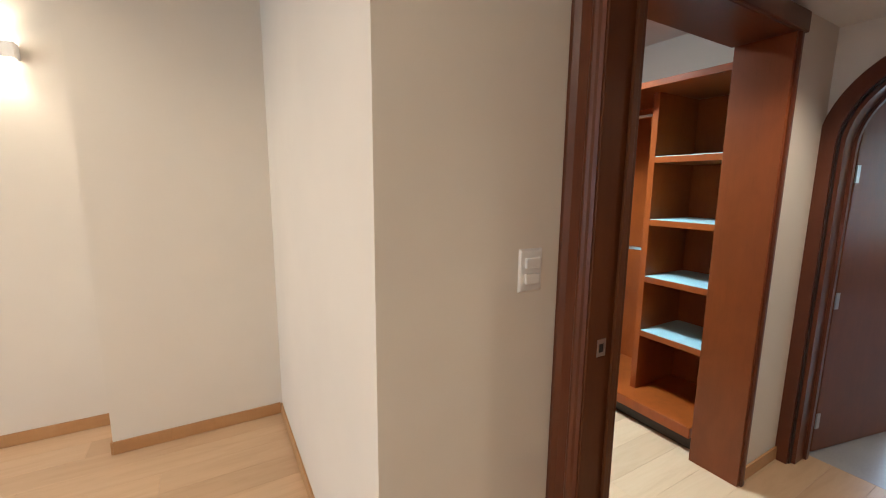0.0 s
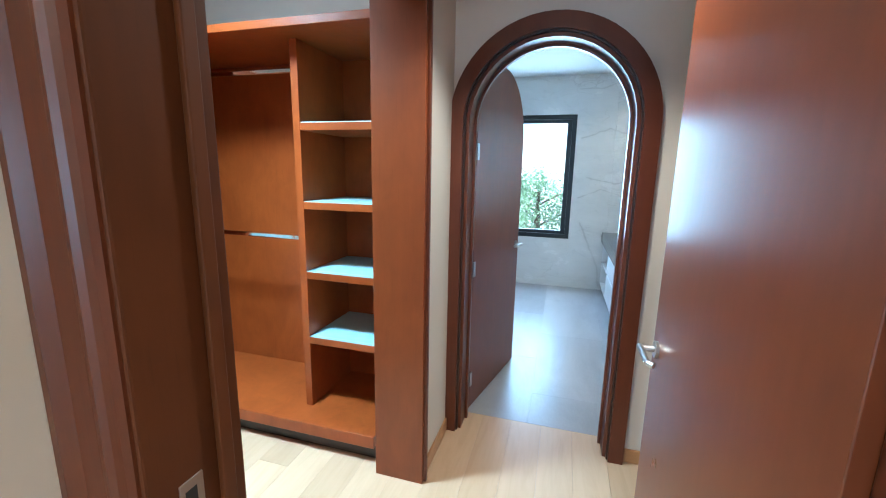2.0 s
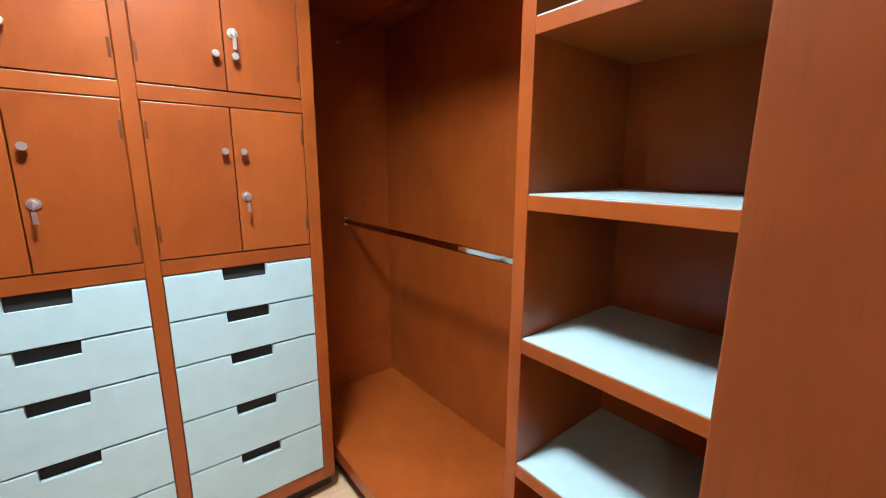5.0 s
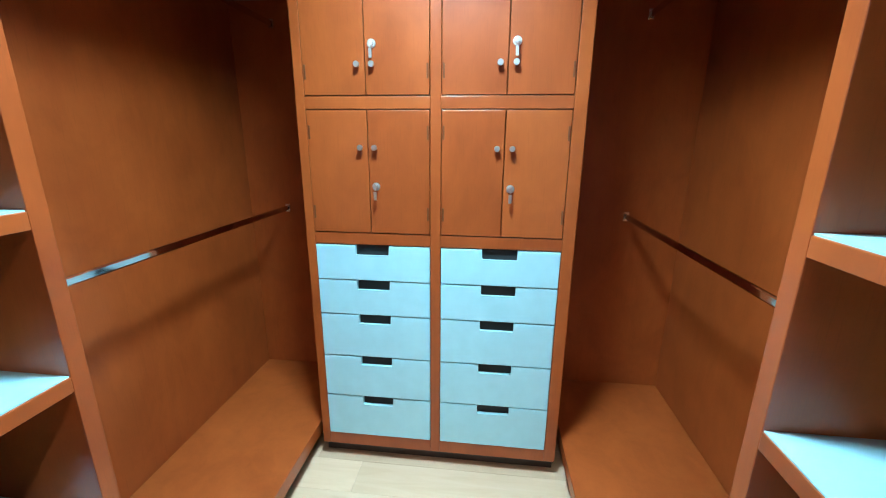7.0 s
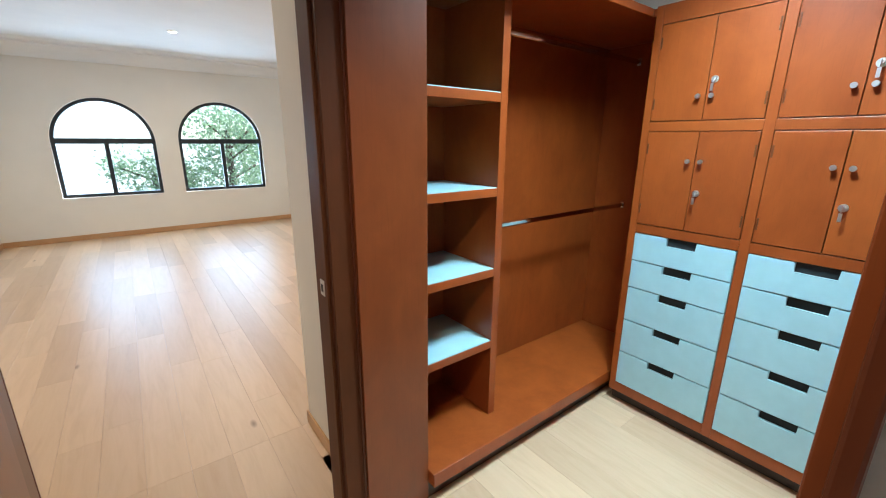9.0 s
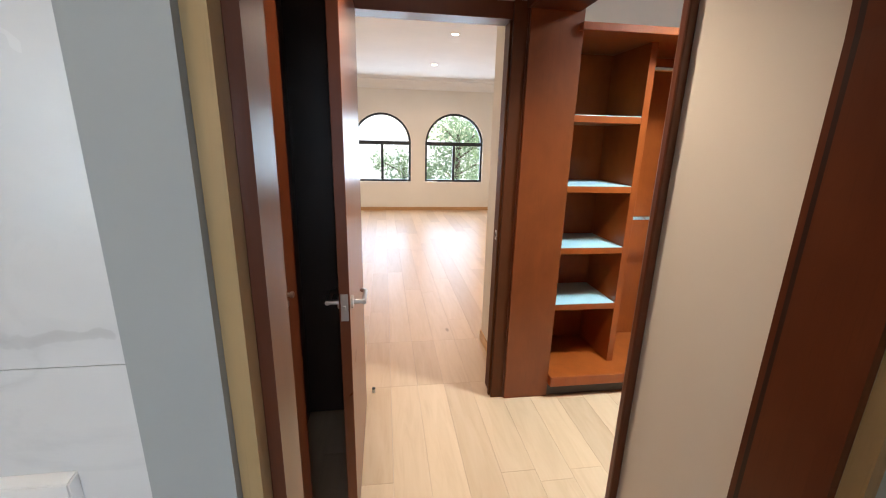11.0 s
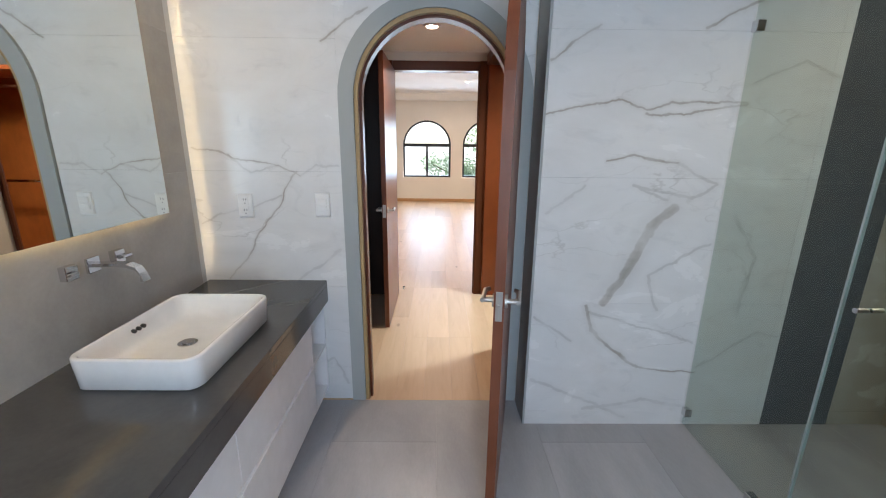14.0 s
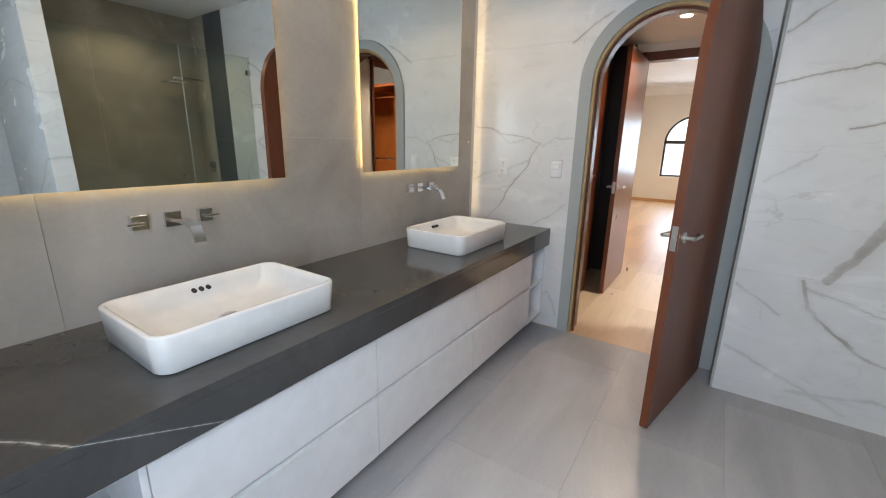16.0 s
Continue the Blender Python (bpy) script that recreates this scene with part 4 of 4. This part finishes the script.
def faucet(yc):
    t = thing("wall_faucet", "chrome wall-mounted basin tap with two lever handles", "tap", "wall taps")
    x = 0.921
    part("spout_plate", box(x - 0.012, x, yc - 0.03, yc + 0.03, 1.135, 1.195, 0.002), CHROME, t)
    bm = bmesh.new()
    path = [(x - 0.012, 1.165), (x - 0.09, 1.168), (x - 0.15, 1.165), (x - 0.185, 1.152), (x - 0.20, 1.128), (x - 0.205, 1.10)]
    top = [(a, b + 0.007) for a, b in path[:-1]] + [(path[-1][0] - 0.008, path[-1][1])]
    prism([(a, b - 0.006) for a, b in path[:-1]] + [(path[-1][0] + 0.007, path[-1][1])] + top[::-1], "y", yc - 0.02, yc + 0.02, bm)
    part("spout", bm, CHROME, t)
    for k in (-1, 1):
        y = yc + k * 0.118
        h = part("handle", box(x - 0.028, x, y - 0.027, y + 0.027, 1.140, 1.195, 0.002), CHROME, t)
        part("lever", box(x - 0.046, x - 0.034, y - 0.045 if k < 0 else y - 0.01, y + 0.01 if k < 0 else y + 0.045, 1.160, 1.172, 0.002), CHROME, h)
        part("stem", box(x - 0.036, x - 0.028, y - 0.008, y + 0.008, 1.158, 1.174), CHROME, h)
    return t


faucet(0.81)
faucet(2.405)

for y0, y1 in ((0.335, 1.380), (1.900, 2.955)):
    t = thing("mirror", "frameless wall mirror with warm backlight", "mirror", "vanity mirrors")
    part("mirror_glass", box(0.893, 0.899, y0, y1, 1.297, 2.60, 0.001), MIRROR, t)
    part("backing", box(0.899, 0.921, y0 + 0.06, y1 - 0.06, 1.357, 2.54), PLASTIC, t)
    for a, b, c, d2 in ((y0 + 0.03, y0 + 0.045, 1.34, 2.56), (y1 - 0.045, y1 - 0.03, 1.34, 2.56), (y0 + 0.045, y1 - 0.045, 1.325, 1.34), (y0 + 0.045, y1 - 0.045, 2.56, 2.575)):
        part("led_strip", box(0.900, 0.906, a, b, c, d2), LED, t, "warm glowing light strip")

for y0, y1 in ((0.108, 0.114), (3.431, 3.437)):
    t = thing("light_strip", "warm vertical light strip in the wall corner", "light strip", "corner light strips")
    part("led_strip", box(0.936, 0.942, y0, y1, 0.90, 2.90), LED_BRIGHT, t, "warm glowing light strip")


# ---- shower ----
sg = thing("shower_screen", "clear frameless glass shower screen", "shower screen")
p1 = part("fixed_pane", box(-1.978, -1.968, 0.262, 0.985, 0.010, 2.36), SHOWER_GLASS, sg)
for z in (0.10, 2.2):
    part("wall_clip", box(-1.993, -1.953, 0.261, 0.300, z - 0.025, z + 0.025, 0.003), CHROME, p1, "chrome glass clip")
part("floor_clip", box(-1.993, -1.953, 0.80, 0.845, 0.001, 0.045, 0.003), CHROME, p1, "chrome glass clip")
p2 = part("glass_door", box(-1.978, -1.968, 0.993, 1.70, 0.015, 2.36), SHOWER_GLASS, sg)
bm = rod((-1.968, 1.08, 1.10), (-1.925, 1.08, 1.10), 0.010)
rod((-2.02, 1.08, 1.10), (-1.978, 1.08, 1.10), 0.010, bm=bm)
part("handle", bm, CHROME, p2, "chrome knob handle")
part("fixed_pane", box(-1.978, -1.968, 1.708, 1.968, 0.010, 2.36), SHOWER_GLASS, sg)
part("edge_strip", box(-1.980, -1.966, 0.9855, 0.9925, 0.015, 2.36), SEAL, sg, "clear plastic seal")
sh = thing("rain_shower", "chrome square rain shower head on a wall arm", "shower head")
part("arm", box(-3.02, -2.995, 0.262, 0.62, 2.175, 2.20, 0.003), CHROME, sh)
part("head", box(-3.11, -2.905, 0.50, 0.705, 2.12, 2.135, 0.003), CHROME, sh)
part("neck", rod((-3.0075, 0.60, 2.135), (-3.0075, 0.60, 2.176), 0.012), CHROME, sh)
sv = thing("shower_valve", "chrome square shower valve", "shower tap")
part("plate", box(-3.08, -2.94, 0.262, 0.272, 1.05, 1.19, 0.003), CHROME, sv)
part("lever", box(-3.02, -3.0, 0.272, 0.32, 1.10, 1.135, 0.003), CHROME, sv)


# ---- outdoors ----
ground = bmesh.new()
bmesh.ops.create_grid(ground, x_segments=2, y_segments=2, size=2500, matrix=Matrix.Translation((0, 0, -3.2)))
structure("ground", ground, GRASS, "pale paved garden below the windows")


def tree(x, y, h, r, seed, leaves=6500):
    rng = np.random.default_rng(seed)
    t = thing("tree", "leafy green garden tree in sunlight", "tree", "garden trees")
    bm = bmesh.new()
    bmesh.ops.create_cone(bm, segments=12, radius1=0.22, radius2=0.07, depth=h * 0.8, matrix=Matrix.Translation((x, y, -3.2 + h * 0.4)), cap_ends=True)
    limbs = []
    for k in range(9):
        z = -3.2 + h * (0.35 + 0.45 * k / 9)
        a, l = rng.uniform(0, 6.28), r * rng.uniform(0.5, 0.95)
        tip = (x + l * math.cos(a), y + l * math.sin(a), z + l * 0.5)
        rod((x, y, z), tip, 0.035, 7, bm)
        limbs.append(tip)
    part("trunk", bm, BARK, t)
    cent = np.array(limbs + [(x, y, -3.2 + h * 0.85), (x + 0.4, y, -3.2 + h * 0.65), (x - 0.5, y + 0.2, -3.2 + h * 0.75)])
    c = cent[rng.integers(0, len(cent), leaves)] + rng.normal(0, r * 0.24, (leaves, 3))
    u, v = rng.normal(0, 1, (leaves, 3)), rng.normal(0, 1, (leaves, 3))
    u /= np.linalg.norm(u, axis=1)[:, None]
    v -= (u * v).sum(1)[:, None] * u
    v /= np.linalg.norm(v, axis=1)[:, None]
    s = rng.uniform(0.03, 0.085, (leaves, 1))
    pts = np.stack([c - u * s, c + v * s * 0.5, c + u * s, c - v * s * 0.5], 1).reshape(-1, 3)
    me = bpy.data.meshes.new("crown")
    me.from_pydata(pts.tolist(), [], [[4 * i, 4 * i + 1, 4 * i + 2, 4 * i + 3] for i in range(leaves)])
    me.materials.append(LEAF)
    crown = new("crown", me)
    crown.parent = t
    return t


for x, y, h, r, seed in ((-3.1, -16.0, 6.4, 1.7, 1), (-1.0, -17.5, 4.6, 1.1, 2), (-5.8, -18.0, 7.0, 2.2, 4), (-1.2, 13.0, 5.2, 1.2, 5), (1.1, 15.5, 4.6, 1.4, 6)):
    tree(x, y, h, r, seed)


# ---- floors, tiles and planks ----
slab = structure("floor", box(-3.6, 1.55, -9.68, 0.03, -0.10, -0.012), GROUT, "oak plank floor of bedroom, hall and closet")
rng = random.Random(4)
PW = 0.19
cache = {}


def piece(parent, name, key, maker, material, x, y, z):
    """One of many pieces that share a mesh."""
    if key not in cache:
        bm = maker()
        me = bpy.data.meshes.new(name)
        bm.to_mesh(me)
        bm.free()
        me.materials.append(material)
        cache[key] = me
    ob = new(name, cache[key])
    ob.location = (x, y, z)
    ob.parent = parent
    return ob


def plank_bm(w, l):
    def make():
        bm = box(0.0003, w - 0.0003, 0.0003, l - 0.0003, -0.012, 0.0)
        top = [e for e in bm.edges if all(v.co.z > -0.001 for v in e.verts)]
        bmesh.ops.bevel(bm, geom=top, offset=0.0007, segments=1, affect="EDGES")
        return bm
    return make


def plank_rows(x0, x1, y0, y1):
    x = x0
    while x < x1 - 0.01:
        w = round(min(PW, x1 - x), 4)
        y = y0
        first = True
        while y < y1 - 0.01:
            l = rng.choice((1.2, 1.5, 1.8, 2.1)) * (rng.choice((0.4, 0.7, 1.0)) if first else 1.0)
            l = round(min(l, y1 - y), 3)
            if y1 - y - l < 0.25:
                l = round(y1 - y, 3)
            piece(slab, "plank", ("plank", w, l), plank_bm(w, l), PLANK, x, y, 0.0)
            y += l
            first = False
        x += PW


plank_rows(-3.42, 1.37, -9.5, -2.787)
plank_rows(-1.14, 1.37, -2.787, -2.13)
plank_rows(-0.95, 0.38, -2.13, 0.03)
plank_rows(-3.42, -0.95, -2.47, 0.02)

stop = thing("door_stop", "small nickel floor stop beside the open door", "door stop")
part("post", rod((-0.07, -2.08, 0.0), (-0.07, -2.08, 0.028), 0.011), NICKEL, stop)
part("rubber_cap", rod((-0.07, -2.08, 0.028), (-0.07, -2.08, 0.034), 0.012), SLOT, stop)

bfloor = structure("floor_bathroom", box(-3.3, 0.95, 0.03, 3.6, -0.10, -0.012), GROUT, "pale grey large format tile floor")


def tile_floor(x0, x1, y0, y1, xo, yo, w, l):
    i = math.floor((x0 - xo) / w)
    while xo + i * w < x1:
        a, b = max(x0, xo + i * w), min(x1, xo + (i + 1) * w)
        off = yo + (0.5 * l if i % 2 else 0)
        j = math.floor((y0 - off) / l)
        while off + j * l < y1:
            c, d = max(y0, off + j * l), min(y1, off + (j + 1) * l)
            if b - a > 0.01 and d - c > 0.01:
                ww, ll = round(b - a, 4), round(d - c, 4)
                piece(bfloor, "tile", ("ft", ww, ll), plank_bm(ww, ll), FLOOR_TILE, a, c, 0.0)
            j += 1
        i += 1


tile_floor(-3.22, 0.95, 0.03, 3.545, -0.47, 0.42, 0.6, 1.2)


def wall_tiles(parent, name, material, axis, face, out, a0, a1, z0, z1, ao, w, zo=0.789, h=0.697, thick=0.012):
    """Tiles on an upright wall: axis is the wall's normal, face its plane, out the side that it faces."""
    k = math.floor((z0 - zo) / h)
    while zo + k * h < z1:
        c, d = max(z0, zo + k * h), min(z1, zo + (k + 1) * h)
        i = math.floor((a0 - ao) / w)
        while ao + i * w < a1:
            a, b = max(a0, ao + i * w), min(a1, ao + (i + 1) * w)
            if b - a > 0.01 and d - c > 0.01:
                g = 0.0005
                lo, hi = sorted((face, face + out * thick))
                bm = box(a + g, b - g, lo, hi, c + g, d - g) if axis == "y" else box(lo, hi, a + g, b - g, c + g, d - g)
                mesh_ob(name, bm, material, parent)
            i += 1
        k += 1


tw = structure("wall_tiling_arch", box(0.04, 0.95, -0.02, 0.002, 0.0, 2.92), GROUT, "veined white marble tiling beside the arch")
wall_tiles(tw, "tile", MARBLE_ARCH, "y", 0.002, 1, 0.087, 0.948, 0.0, 2.92, -0.45, 1.4)
# tiling above the arch, cut to its curve
above = [(0.087, 1.885), (0.087, 2.915), (-0.985, 2.915), (-0.985, 1.885)] + arc(CX, SPRING, RAD + 0.083, 180, 0)
mesh_ob("tile", prism(above[1:3] + arc(CX, SPRING, RAD + 0.087, 180, 0), "y", -0.0195, 0.0138), MARBLE_ARCH, tw)
box_wall = structure("wall_tiling_box", box(-3.22, -1.0, 0.245, 0.249, 0.0, 2.92), GROUT, "veined white marble tiling on the projecting wall")
wall_tiles(box_wall, "tile", MARBLE_BOX, "y", 0.249, 1, -1.96, -1.001, 0.0, 2.92, -2.4, 1.4)
wall_tiles(box_wall, "tile", MARBLE_BOX, "y", 0.249, 1, -2.45, -1.96, 0.0, 2.92, -2.4, 1.4)
wall_tiles(box_wall, "slate_slab", SLATE, "y", 0.249, 1, -2.86, -2.45, 0.0, 2.92, -2.86, 0.41, 0.0, 1.47)
wall_tiles(box_wall, "tile", BEIGE_TILE, "y", 0.249, 1, -3.22, -2.86, 0.0, 2.92, -3.3, 1.4)
mesh_ob("tile", box(-1.0, -0.988, 0.034, 0.2605, 0.0, 2.92), FRAME_GREY, box_wall)
nw = structure("wall_tiling_north", box(-3.22, -1.13, 3.541, 3.545, 0.0, 2.92), GROUT, "veined white marble tiling round the window")
for a0, a1, z0, z1 in ((-3.22, -1.13, 0, 2.92), (-0.23, 0.95, 0, 2.92), (-1.13, -0.23, 0, 0.705), (-1.13, -0.23, 2.415, 2.92)):
    wall_tiles(nw, "tile", MARBLE, "y", 3.541, -1, a0, a1, z0, z1, -1.13, 1.4)
sw = structure("wall_tiling_shower", box(-3.22, -3.216, 0.261, 1.98, 0.0, 2.92), GROUT, "beige tiling at the back of the shower")
wall_tiles(sw, "tile", BEIGE_TILE, "x", -3.216, 1, 0.262, 1.967, 0.0, 2.92, 0.262, 1.4)
wall_tiles(sw, "tile", BEIGE_TILE, "y", 1.98, -1, -3.203, -1.93, 0.0, 2.92, -3.2, 1.4)
wall_tiles(sw, "tile", MARBLE, "x", -1.93, 1, 1.968, 2.112, 0.0, 2.92, 1.9, 1.4)
wall_tiles(sw, "tile", MARBLE, "y", 2.10, 1, -3.22, -1.93, 0.0, 2.92, -3.2, 1.4)
wall_tiles(sw, "tile", MARBLE, "x", -3.22, 1, 2.112, 3.529, 0.0, 2.92, 2.1, 1.4)
# grey tiling of the vanity wall, stopped short of the corners for the light strips
vw = structure("wall_tiling_vanity", box(0.945, 0.950, 0.0145, 3.529, 0.0, 2.92), GROUT, "grey stone-look tiling behind the vanity")
wall_tiles(vw, "tile", GREY_TILE, "x", 0.932, -1, 0.096, 3.449, 0.0, 2.92, -0.02, 1.4, thick=0.011)
